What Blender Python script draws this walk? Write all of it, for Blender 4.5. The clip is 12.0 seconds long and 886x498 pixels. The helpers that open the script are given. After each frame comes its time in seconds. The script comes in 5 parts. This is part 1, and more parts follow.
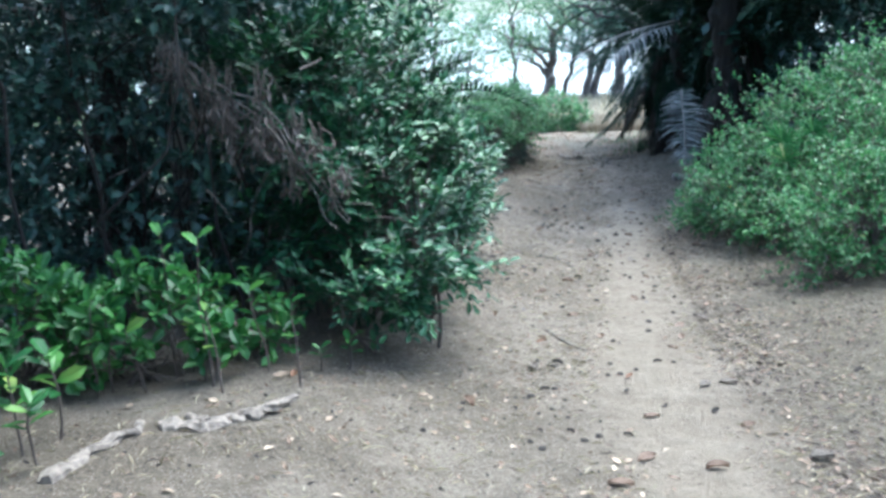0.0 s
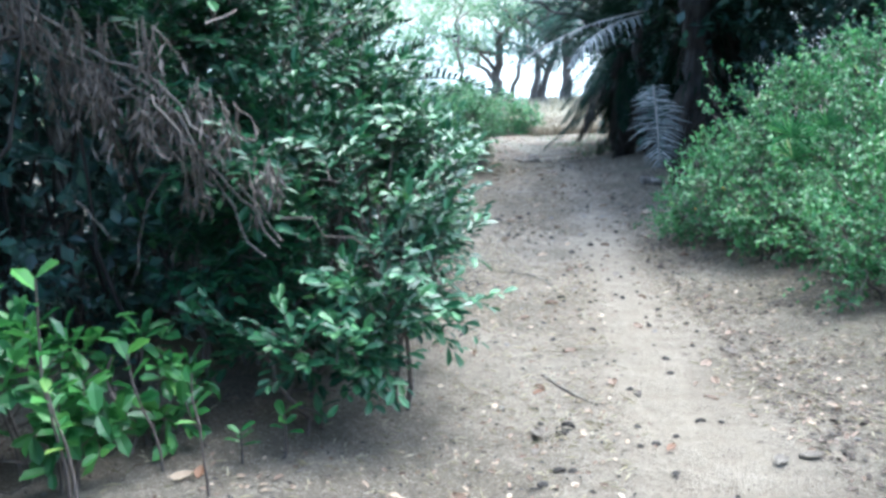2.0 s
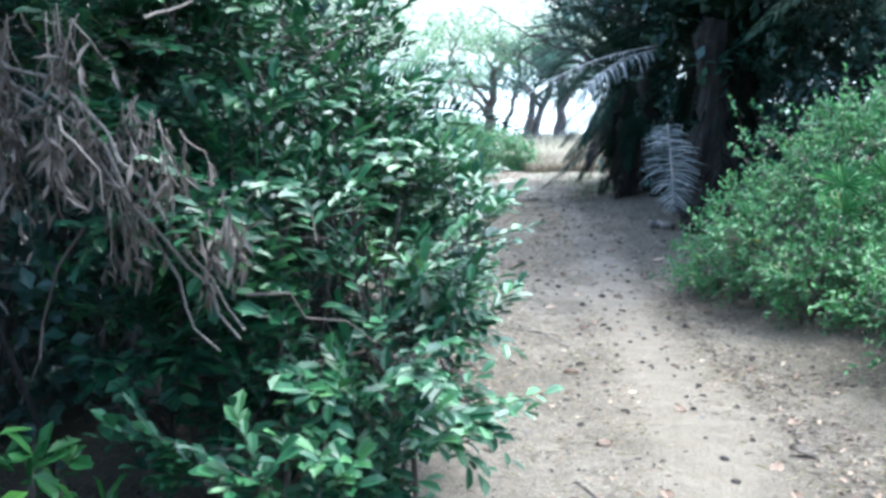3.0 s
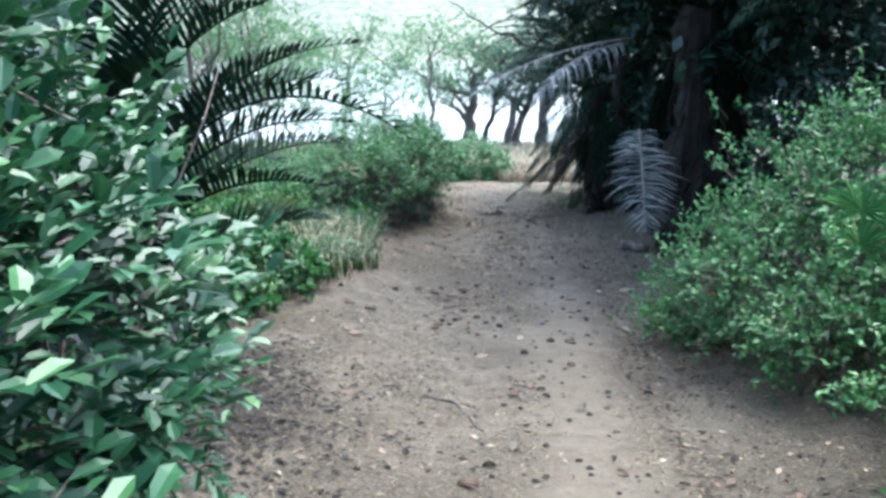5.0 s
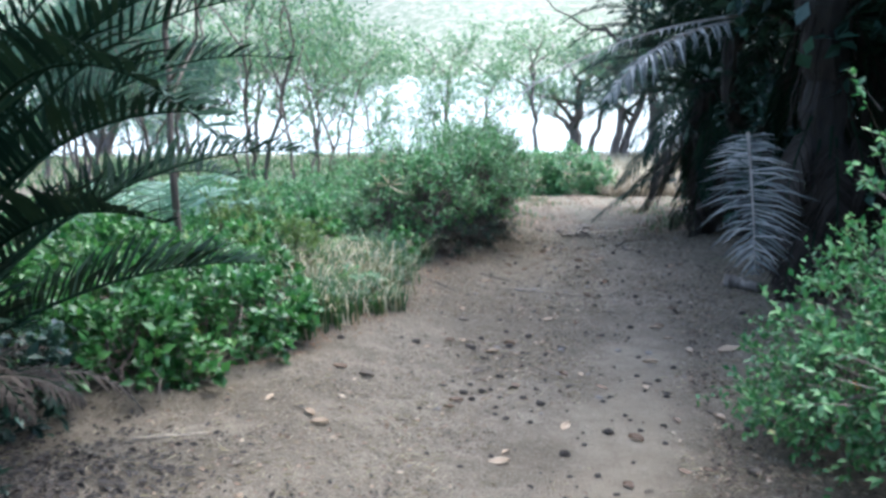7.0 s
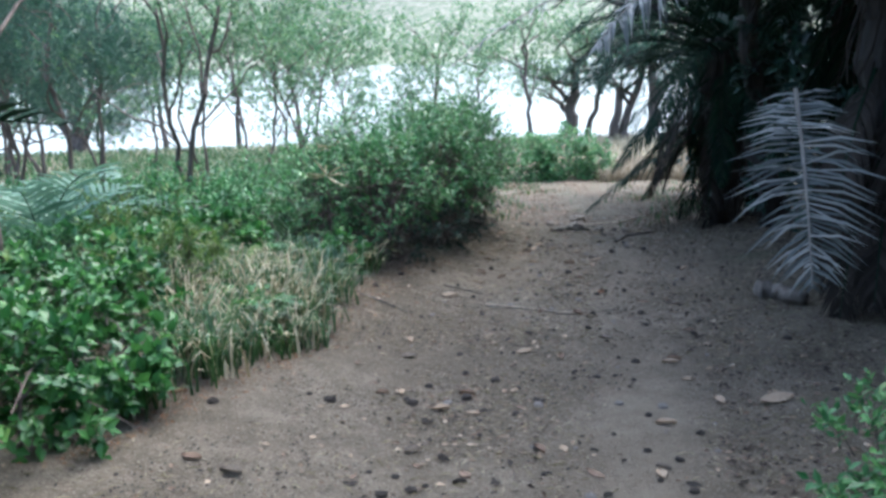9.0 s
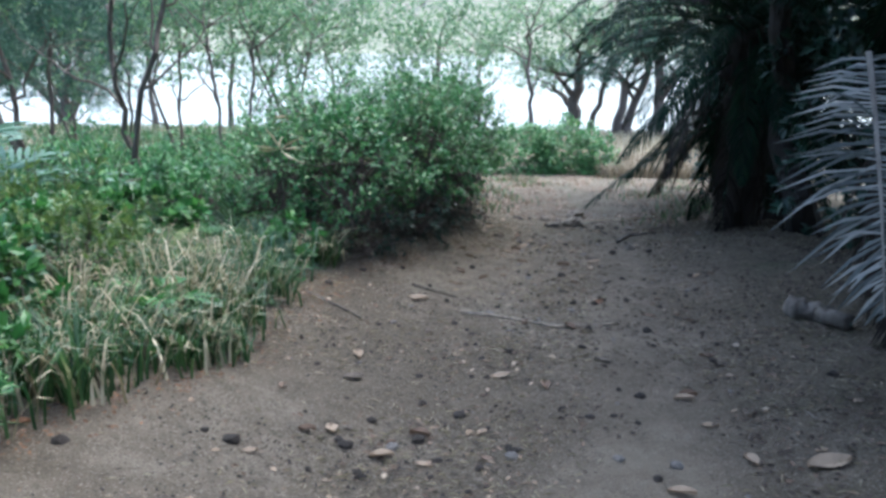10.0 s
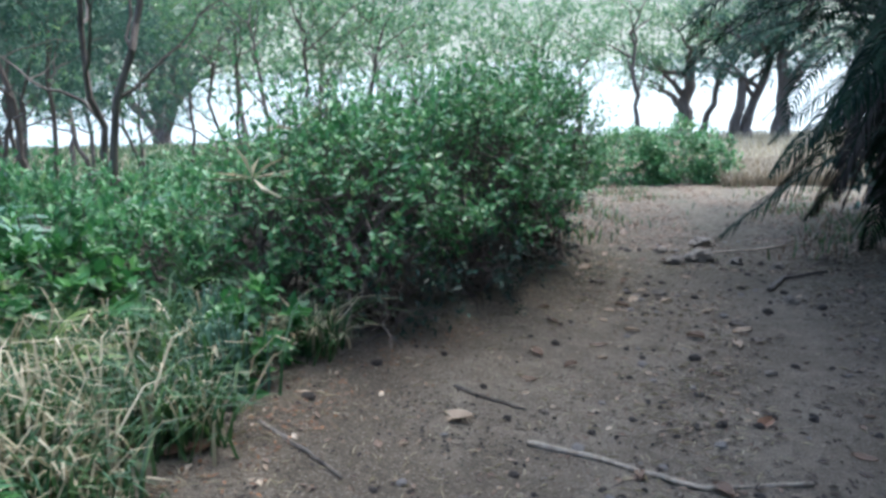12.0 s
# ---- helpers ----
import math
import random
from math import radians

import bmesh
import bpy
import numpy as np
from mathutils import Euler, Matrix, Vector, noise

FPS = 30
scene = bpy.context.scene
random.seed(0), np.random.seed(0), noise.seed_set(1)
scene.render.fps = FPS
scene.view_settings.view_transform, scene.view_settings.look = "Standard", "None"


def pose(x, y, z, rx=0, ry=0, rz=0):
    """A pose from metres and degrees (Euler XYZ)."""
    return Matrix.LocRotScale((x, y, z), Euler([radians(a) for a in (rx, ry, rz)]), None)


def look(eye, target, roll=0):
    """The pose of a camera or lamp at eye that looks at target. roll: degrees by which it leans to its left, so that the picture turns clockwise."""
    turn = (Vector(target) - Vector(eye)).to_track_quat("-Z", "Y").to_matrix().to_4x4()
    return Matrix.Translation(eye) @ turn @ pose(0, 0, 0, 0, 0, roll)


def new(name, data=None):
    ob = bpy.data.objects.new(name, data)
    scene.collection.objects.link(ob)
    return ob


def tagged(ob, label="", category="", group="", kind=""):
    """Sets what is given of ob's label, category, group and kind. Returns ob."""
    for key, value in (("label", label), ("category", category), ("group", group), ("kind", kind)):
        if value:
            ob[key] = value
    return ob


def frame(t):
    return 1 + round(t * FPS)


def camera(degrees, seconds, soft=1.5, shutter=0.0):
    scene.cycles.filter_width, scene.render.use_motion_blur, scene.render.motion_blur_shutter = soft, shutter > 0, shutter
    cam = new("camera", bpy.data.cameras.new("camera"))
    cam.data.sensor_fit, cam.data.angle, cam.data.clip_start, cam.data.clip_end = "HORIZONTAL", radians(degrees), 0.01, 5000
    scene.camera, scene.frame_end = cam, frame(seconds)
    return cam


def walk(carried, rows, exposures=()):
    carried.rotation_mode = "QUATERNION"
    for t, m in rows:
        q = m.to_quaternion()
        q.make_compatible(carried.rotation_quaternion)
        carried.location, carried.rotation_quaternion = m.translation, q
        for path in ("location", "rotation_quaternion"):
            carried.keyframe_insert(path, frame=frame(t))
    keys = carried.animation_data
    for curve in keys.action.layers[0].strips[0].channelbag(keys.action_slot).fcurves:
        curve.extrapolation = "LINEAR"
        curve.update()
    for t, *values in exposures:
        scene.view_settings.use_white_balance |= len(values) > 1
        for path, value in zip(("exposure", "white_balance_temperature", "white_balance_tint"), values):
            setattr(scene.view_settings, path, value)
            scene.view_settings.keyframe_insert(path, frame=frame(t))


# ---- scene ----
cam = camera(56.0, 12.0, soft=3.1)
METRES, EYE, TILT, LEAN, TURN = 12.0, 1.4, -16.4, 2.2, 0.0
ROWS = [
    (0.0, 0.0, 0.0, 0.0, 0.0, 0.0, -0.0),
    (0.5, -0.0101, 0.0285, 0.006, 0.72, 1.18, -1.46),
    (1.0, -0.0103, 0.0475, 0.0086, 1.93, -0.17, -0.67),
    (1.5, -0.006, 0.0755, 0.0047, 1.52, 3.71, 1.94),
    (2.0, -0.0083, 0.1067, 0.0078, -3.73, 0.43, 0.94),
    (2.5, -0.0112, 0.1434, 0.0127, -3.34, 1.16, 1.48),
    (3.0, -0.0131, 0.1806, 0.0219, -4.68, 2.66, -0.52),
    (3.5, -0.0022, 0.219, 0.0294, -10.1, 1.74, 3.14),
    (5.5, 0.0735, 0.3571, 0.0525, -3.13, 3.36, -1.71),
    (6.0, 0.0925, 0.3986, 0.0601, 1.48, 2.92, 0.13),
    (6.5, 0.1077, 0.4413, 0.0684, 2.43, 3.97, -2.1),
    (8.5, 0.1429, 0.609, 0.0967, 1.75, 2.83, -1.95),
    (9.0, 0.1493, 0.6508, 0.1009, 2.41, 3.0, -0.77),
    (9.5, 0.155, 0.6993, 0.0991, 4.25, 5.57, -2.43),
    (10.0, 0.1617, 0.7502, 0.108, 2.09, 2.44, -3.21),
    (10.5, 0.1647, 0.7943, 0.1174, 4.65, 2.84, -1.37),
    (11.0, 0.1639, 0.8429, 0.1243, 6.12, -0.36, -2.51),
    (11.5, 0.1681, 0.8928, 0.1349, 8.63, 2.54, -1.24),
    (12.0, 0.171, 0.9479, 0.146, 9.33, 2.68, -2.63),
]
walk(cam, [(t, pose(0, 0, EYE, TILT, LEAN, TURN) @ pose(METRES * x, METRES * y, METRES * z, 90 + pitch, roll, yaw)) for t, x, y, z, yaw, pitch, roll in ROWS],
     exposures=[(0.0, 2.2, 5120, 0), (1.5, 2.44, 5120, 0), (3.5, 2.6, 5180, 1), (5.5, 2.12, 5420, 4), (6.5, 2.16, 5440, 5), (8.5, 1.93, 5480, 5), (12.0, 1.8, 5440, 5)])

# ---- light: a bright, hazy evening sky and a very soft sun behind thin cloud ----
SUN_UP, SUN_ROUND = radians(62), radians(36)
world = bpy.data.worlds.new("sky")
scene.world = world
world.use_nodes = True
wn = world.node_tree.nodes
sky = wn.new("ShaderNodeTexSky")
sky.sky_type, sky.sun_disc = "NISHITA", False
sky.sun_elevation, sky.sun_rotation = SUN_UP, SUN_ROUND
sky.air_density, sky.dust_density, sky.ozone_density = 1.0, 6.0, 0.5
wn["Background"].inputs[1].default_value = 0.2
world.node_tree.links.new(sky.outputs[0], wn["Background"].inputs[0])
sun = new("sun", bpy.data.lights.new("sun", "SUN"))
sun.data.energy, sun.data.angle, sun.data.color = 0.5, radians(65), (1.0, 0.97, 0.93)
sun.matrix_world = look((0, 0, 30), (0 - math.sin(SUN_ROUND) * 30 * math.cos(SUN_UP), 0 - math.cos(SUN_ROUND) * 30 * math.cos(SUN_UP), 30 - 30 * math.sin(SUN_UP)))

# ---- materials ----


def nodes_of(name):
    m = bpy.data.materials.new(name)
    m.use_nodes = True
    t = m.node_tree
    return m, t.nodes, t.links, t.nodes["Principled BSDF"]


def ramp(nodes, stops):
    r = nodes.new("ShaderNodeValToRGB")
    e = r.color_ramp.elements
    while len(e) < len(stops):
        e.new(0.5)
    for k, (p, c) in zip(e, stops):
        k.position, k.color = p, (*c, 1)
    return r


def noise_at(nodes, links, scale, detail=4, rough=0.6, source=None):
    n = nodes.new("ShaderNodeTexNoise")
    n.inputs["Scale"].default_value, n.inputs["Detail"].default_value, n.inputs["Roughness"].default_value = scale, detail, rough
    if source is None:
        source = nodes.new("ShaderNodeTexCoord").outputs["Object"]
    links.new(source, n.inputs["Vector"])
    return n


def leaf_material(name, stops, gloss=0.38, through_light=0.35, spec=0.5, single=False):
    """Leaves: colour by leaf and by patch, a waxy face, light coming through."""
    m, nd, ln, b = nodes_of(name)
    geo = nd.new("ShaderNodeNewGeometry")
    r = ramp(nd, stops)
    n = noise_at(nd, ln, 2.2, 3)
    mix = nd.new("ShaderNodeMath")
    mix.operation = "MULTIPLY_ADD"
    ln.new(n.outputs[0], mix.inputs[0])
    mix.inputs[1].default_value = 0.7
    half = nd.new("ShaderNodeMath")
    half.operation = "MULTIPLY_ADD"
    ln.new(nd.new("ShaderNodeObjectInfo").outputs["Random"] if single else geo.outputs["Random Per Island"], half.inputs[0])
    half.inputs[1].default_value, half.inputs[2].default_value = 0.75, -0.22
    ln.new(half.outputs[0], mix.inputs[2])
    ln.new(mix.outputs[0], r.inputs[0])
    ln.new(r.outputs[0], b.inputs["Base Color"])
    b.inputs["Roughness"].default_value = gloss
    b.inputs["Specular IOR Level"].default_value = spec
    tr = nd.new("ShaderNodeBsdfTranslucent")
    ln.new(r.outputs[0], tr.inputs[0])
    sh = nd.new("ShaderNodeMixShader")
    sh.inputs[0].default_value = through_light
    ln.new(b.outputs[0], sh.inputs[1])
    ln.new(tr.outputs[0], sh.inputs[2])
    ln.new(sh.outputs[0], nd["Material Output"].inputs[0])
    return m


def bark_material(name, dark, light, scale=9.0):
    m, nd, ln, b = nodes_of(name)
    co = nd.new("ShaderNodeTexCoord")
    mp = nd.new("ShaderNodeMapping")
    mp.inputs["Scale"].default_value = (1, 1, 0.25)
    ln.new(co.outputs["Object"], mp.inputs[0])
    n = noise_at(nd, ln, scale, 6, 0.65, mp.outputs[0])
    n2 = noise_at(nd, ln, scale * 6, 4, 0.6, mp.outputs[0])
    r = ramp(nd, [(0.3, dark), (0.7, light)])
    ln.new(n.outputs[0], r.inputs[0])
    ln.new(r.outputs[0], b.inputs["Base Color"])
    b.inputs["Roughness"].default_value = 0.9
    bp = nd.new("ShaderNodeBump")
    bp.inputs["Strength"].default_value, bp.inputs["Distance"].default_value = 0.8, 0.02
    ln.new(n2.outputs[0], bp.inputs["Height"])
    ln.new(bp.outputs[0], b.inputs["Normal"])
    return m


GLOSSY = leaf_material("glossy dark leaf", [(0.0, (0.008, 0.03, 0.016)), (0.4, (0.02, 0.075, 0.034)), (0.75, (0.042, 0.13, 0.05)), (1.0, (0.09, 0.19, 0.065))], 0.42, 0.14, 0.36)
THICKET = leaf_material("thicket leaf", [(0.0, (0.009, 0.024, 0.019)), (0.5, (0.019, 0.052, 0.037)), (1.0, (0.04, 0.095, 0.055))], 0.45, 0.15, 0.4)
SEEDLING = leaf_material("seedling leaf", [(0.0, (0.014, 0.065, 0.02)), (0.45, (0.04, 0.145, 0.034)), (0.8, (0.1, 0.26, 0.05)), (1.0, (0.34, 0.36, 0.08))], 0.4, 0.35, 0.5, True)
HERB = leaf_material("herb leaf", [(0.0, (0.018, 0.07, 0.022)), (0.5, (0.045, 0.15, 0.036)), (0.9, (0.09, 0.23, 0.05)), (1.0, (0.25, 0.3, 0.09))], 0.42, 0.35)
BRIGHT = leaf_material("bright shrub leaf", [(0.0, (0.02, 0.085, 0.03)), (0.5, (0.06, 0.19, 0.06)), (0.88, (0.14, 0.31, 0.1)), (1.0, (0.4, 0.38, 0.2))], 0.46, 0.35)
FLOWER = leaf_material("orange petal", [(0.0, (0.7, 0.2, 0.03)), (1.0, (0.85, 0.42, 0.06))], 0.6, 0.3)
HEDGE = leaf_material("hedge leaf", [(0.0, (0.024, 0.085, 0.034)), (0.4, (0.06, 0.18, 0.062)), (0.8, (0.12, 0.28, 0.095)), (1.0, (0.34, 0.4, 0.18))], 0.42, 0.32)
FEATHERY = leaf_material("feathery tree leaf", [(0.0, (0.035, 0.1, 0.055)), (0.5, (0.09, 0.19, 0.09)), (1.0, (0.21, 0.31, 0.13))], 0.55, 0.45)
PINE = leaf_material("dark feathery leaf", [(0.0, (0.02, 0.06, 0.045)), (0.5, (0.04, 0.1, 0.07)), (1.0, (0.08, 0.16, 0.09))], 0.55, 0.3)
# lit copy of the thicket leaf: bluish sky sheen raised into the colour
THICKET_SHEEN = leaf_material("thicket leaf lightened for sky sheen", [(0.0, (0.015, 0.04, 0.034)), (0.5, (0.038, 0.094, 0.072)), (1.0, (0.085, 0.17, 0.115))], 0.34, 0.2, 0.7)
# palm green taken near black: shade under the crowns is in the colour
PALM_SHADED = leaf_material("palm leaflet", [(0.0, (0.005, 0.014, 0.01)), (0.5, (0.012, 0.03, 0.018)), (1.0, (0.024, 0.044, 0.022))], 0.65, 0.06, 0.05)
# grey leaflets; the wide range also paints lit ones and shadowed ones
PALM_GREY = leaf_material("grey palm leaflet with lit and shaded tones", [(0.0, (0.03, 0.036, 0.032)), (0.4, (0.11, 0.125, 0.118)), (0.7, (0.28, 0.285, 0.265)), (1.0, (0.52, 0.49, 0.43))], 0.5, 0.12)
DRY = leaf_material("dry leaf", [(0.0, (0.09, 0.055, 0.035)), (0.5, (0.2, 0.14, 0.1)), (1.0, (0.34, 0.26, 0.18))], 0.75, 0.2)
# dead frond brown, with the deep shade under the crowns put into it
DEAD_SHADED = leaf_material("dead frond", [(0.0, (0.014, 0.012, 0.01)), (0.5, (0.03, 0.025, 0.021)), (1.0, (0.06, 0.05, 0.042))], 0.85, 0.05, 0.15)
HUMUS = leaf_material("rotting leaf bits", [(0.0, (0.03, 0.024, 0.02)), (0.5, (0.075, 0.06, 0.05)), (1.0, (0.16, 0.13, 0.105))], 0.9, 0.05, 0.15)
VINE_DRY = leaf_material("dry vine tendril", [(0.0, (0.05, 0.042, 0.036)), (0.5, (0.13, 0.108, 0.092)), (1.0, (0.26, 0.22, 0.19))], 0.85, 0.1, 0.2)
PALE_LEAF = leaf_material("pale dead leaf", [(0.0, (0.2, 0.145, 0.095)), (0.5, (0.36, 0.28, 0.2)), (1.0, (0.5, 0.42, 0.32))], 0.7, 0.15)
RUST = leaf_material("rust-brown leaf", [(0.0, (0.1, 0.055, 0.032)), (0.5, (0.2, 0.105, 0.058)), (1.0, (0.38, 0.19, 0.085))], 0.7, 0.2)
DRY_GRASS = leaf_material("dry brown grass", [(0.0, (0.1, 0.082, 0.055)), (0.5, (0.2, 0.165, 0.11)), (1.0, (0.34, 0.285, 0.19))], 0.7, 0.2)
STRAW = leaf_material("straw", [(0.0, (0.13, 0.12, 0.06)), (0.5, (0.34, 0.3, 0.19)), (1.0, (0.58, 0.52, 0.38))], 0.6, 0.3)
GRASS = leaf_material("green grass", [(0.0, (0.014, 0.045, 0.016)), (0.5, (0.04, 0.1, 0.03)), (0.88, (0.09, 0.165, 0.05)), (1.0, (0.34, 0.33, 0.19))], 0.5, 0.35)
BLUE_GRASS = leaf_material("blue-green grass", [(0.0, (0.05, 0.12, 0.08)), (1.0, (0.16, 0.27, 0.19))], 0.5, 0.3)
YELLOW_GREEN = leaf_material("yellow-green palm leaflet", [(0.0, (0.055, 0.12, 0.03)), (1.0, (0.16, 0.23, 0.06))], 0.5, 0.35)
BARK = bark_material("grey-brown bark", (0.05, 0.04, 0.033), (0.16, 0.13, 0.11))
BARK_PALE = bark_material("pale bark", (0.16, 0.14, 0.12), (0.36, 0.33, 0.29))
# dark bark, lowered further to hold the shade below the palm crowns
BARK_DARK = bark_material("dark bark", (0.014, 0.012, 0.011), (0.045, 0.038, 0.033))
WOOD_PALE = bark_material("bleached wood", (0.1, 0.082, 0.068), (0.37, 0.32, 0.265), 26)
STICK_PALE = bark_material("pale dry stick", (0.22, 0.185, 0.145), (0.5, 0.44, 0.35), 22)
STICK = bark_material("weathered stick", (0.07, 0.06, 0.05), (0.2, 0.175, 0.15), 14)
CLOD = bark_material("dark clod", (0.02, 0.017, 0.015), (0.07, 0.058, 0.05), 20)
STONE = bark_material("grey stone", (0.14, 0.13, 0.125), (0.34, 0.32, 0.3), 12)
ROCK = bark_material("weathered rock", (0.13, 0.115, 0.095), (0.34, 0.3, 0.25), 14)


TREAD = ((0, 0.72), (20, 3.6), (4, 1.05), (7, 1.6), (10, 2.2), (13, 2.75), (16, 3.1))


def ground_material():
    m, nd, ln, b = nodes_of("sandy earth")
    co = nd.new("ShaderNodeTexCoord").outputs["Object"]
    big = noise_at(nd, ln, 0.9, 6, 0.65, co)
    mid = noise_at(nd, ln, 6.0, 6, 0.7, co)
    fine = noise_at(nd, ln, 60.0, 5, 0.7, co)
    sand = ramp(nd, [(0.3, (0.185, 0.156, 0.121)), (0.55, (0.275, 0.238, 0.186)), (0.75, (0.35, 0.305, 0.24))])
    ln.new(mid.outputs[0], sand.inputs[0])
    soil = ramp(nd, [(0.3, (0.105, 0.09, 0.068)), (0.7, (0.255, 0.216, 0.164))])
    ln.new(fine.outputs[0], soil.inputs[0])
    pick = ramp(nd, [(0.44, (0, 0, 0)), (0.56, (1, 1, 1))])
    ln.new(big.outputs[0], pick.inputs[0])
    mix = nd.new("ShaderNodeMixRGB")
    ln.new(pick.outputs[0], mix.inputs[0])
    ln.new(sand.outputs[0], mix.inputs[1])
    ln.new(soil.outputs[0], mix.inputs[2])
    # the trodden strip down the middle of the path
    xyz0 = nd.new("ShaderNodeSeparateXYZ")
    ln.new(co, xyz0.inputs[0])
    along = nd.new("ShaderNodeMapRange")
    along.inputs[1].default_value, along.inputs[2].default_value = 0, 20
    ln.new(xyz0.outputs[1], along.inputs[0])
    line = nd.new("ShaderNodeFloatCurve")
    cv = line.mapping.curves[0]
    for k, (py, px) in enumerate(TREAD):
        if k < 2:
            cv.points[k].location = (py / 20, px / 4)
        else:
            cv.points.new(py / 20, px / 4)
    line.mapping.update()
    ln.new(along.outputs[0], line.inputs["Value"])
    off = nd.new("ShaderNodeMath")
    off.operation = "MULTIPLY_ADD"
    off.inputs[1].default_value = -4.0
    ln.new(line.outputs[0], off.inputs[0])
    ln.new(xyz0.outputs[0], off.inputs[2])
    wob = nd.new("ShaderNodeMath")
    wob.operation = "MULTIPLY_ADD"
    wob.inputs[1].default_value = 0.7
    ln.new(noise_at(nd, ln, 1.7, 5, 0.6, co).outputs[0], wob.inputs[0])
    ln.new(off.outputs[0], wob.inputs[2])
    mid_off = nd.new("ShaderNodeMath")
    mid_off.operation = "SUBTRACT"
    mid_off.inputs[1].default_value = 0.35
    ln.new(wob.outputs[0], mid_off.inputs[0])
    size = nd.new("ShaderNodeMath")
    size.operation = "ABSOLUTE"
    ln.new(mid_off.outputs[0], size.inputs[0])
    tread = nd.new("ShaderNodeMapRange")
    tread.inputs[1].default_value, tread.inputs[2].default_value = 0.12, 0.5
    tread.inputs[3].default_value, tread.inputs[4].default_value = 0.85, 0.0
    ln.new(size.outputs[0], tread.inputs[0])
    fade = nd.new("ShaderNodeMapRange")
    fade.interpolation_type = "SMOOTHSTEP"
    fade.inputs[1].default_value, fade.inputs[2].default_value = 10.5, 14.0
    fade.inputs[3].default_value, fade.inputs[4].default_value = 1.0, 0.15
    ln.new(xyz0.outputs[1], fade.inputs[0])
    trodden = nd.new("ShaderNodeMath")
    trodden.operation = "MULTIPLY"
    ln.new(tread.outputs[0], trodden.inputs[0])
    ln.new(fade.outputs[0], trodden.inputs[1])
    tread = trodden
    dust = ramp(nd, [(0.3, (0.27, 0.226, 0.172)), (0.7, (0.35, 0.3, 0.235))])
    ln.new(mid.outputs[0], dust.inputs[0])
    mix5 = nd.new("ShaderNodeMixRGB")
    ln.new(tread.outputs[0], mix5.inputs[0])
    ln.new(mix.outputs[0], mix5.inputs[1])
    ln.new(dust.outputs[0], mix5.inputs[2])
    mix = mix5
    # litter-dark soil, plus painted tree shade, palm side of tread and far stretch
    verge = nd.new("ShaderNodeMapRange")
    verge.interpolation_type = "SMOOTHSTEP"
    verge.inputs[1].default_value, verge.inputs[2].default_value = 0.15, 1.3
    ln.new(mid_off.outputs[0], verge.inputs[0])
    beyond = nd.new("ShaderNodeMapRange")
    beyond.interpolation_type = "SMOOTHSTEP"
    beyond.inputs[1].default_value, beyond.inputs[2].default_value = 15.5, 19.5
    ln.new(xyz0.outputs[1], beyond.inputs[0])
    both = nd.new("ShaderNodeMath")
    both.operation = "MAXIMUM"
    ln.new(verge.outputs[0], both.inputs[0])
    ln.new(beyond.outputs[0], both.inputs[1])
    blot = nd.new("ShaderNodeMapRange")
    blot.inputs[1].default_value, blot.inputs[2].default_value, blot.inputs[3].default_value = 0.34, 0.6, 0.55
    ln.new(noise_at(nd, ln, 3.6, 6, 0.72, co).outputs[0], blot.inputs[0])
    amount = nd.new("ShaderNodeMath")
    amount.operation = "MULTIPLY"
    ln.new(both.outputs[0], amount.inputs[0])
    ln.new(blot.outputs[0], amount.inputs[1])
    # soil colour darkened by litter and by the trees' shade
    shaded_humus = ramp(nd, [(0.3, (0.08, 0.07, 0.05)), (0.55, (0.155, 0.135, 0.098)), (0.75, (0.26, 0.226, 0.168))])
    ln.new(noise_at(nd, ln, 22.0, 6, 0.75, co).outputs[0], shaded_humus.inputs[0])
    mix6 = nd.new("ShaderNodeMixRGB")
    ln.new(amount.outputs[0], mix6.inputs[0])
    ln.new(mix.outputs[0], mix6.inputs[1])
    ln.new(shaded_humus.outputs[0], mix6.inputs[2])
    moss_n = noise_at(nd, ln, 1.1, 5, 0.6, co)
    moss_at = nd.new("ShaderNodeMapRange")
    moss_at.inputs[1].default_value, moss_at.inputs[2].default_value, moss_at.inputs[4].default_value = 0.56, 0.7, 0.55
    ln.new(moss_n.outputs[0], moss_at.inputs[0])
    moss_in = nd.new("ShaderNodeMath")
    moss_in.operation = "MULTIPLY"
    ln.new(moss_at.outputs[0], moss_in.inputs[0])
    ln.new(amount.outputs[0], moss_in.inputs[1])
    mix7 = nd.new("ShaderNodeMixRGB")
    mix7.inputs[2].default_value = (0.085, 0.115, 0.06, 1)
    ln.new(moss_in.outputs[0], mix7.inputs[0])
    ln.new(mix6.outputs[0], mix7.inputs[1])
    mix = mix7
    # crumbs of litter, pale and dark
    vor = nd.new("ShaderNodeTexVoronoi")
    vor.inputs["Scale"].default_value = 38
    ln.new(co, vor.inputs["Vector"])
    spot = ramp(nd, [(0.12, (1, 1, 1)), (0.24, (0, 0, 0))])
    ln.new(vor.outputs["Distance"], spot.inputs[0])
    gate = ramp(nd, [(0.42, (0.1, 0.1, 0.1)), (0.6, (0.9, 0.9, 0.9))])
    patch = noise_at(nd, ln, 2.3, 4, 0.6, co)
    ln.new(patch.outputs[0], gate.inputs[0])
    mul = nd.new("ShaderNodeMixRGB")
    mul.blend_type = "MULTIPLY"
    mul.inputs[0].default_value = 1
    ln.new(spot.outputs[0], mul.inputs[1])
    ln.new(gate.outputs[0], mul.inputs[2])
    tone = ramp(nd, [(0.3, (0.05, 0.042, 0.036)), (0.6, (0.11, 0.09, 0.075)), (0.8, (0.42, 0.37, 0.31))])
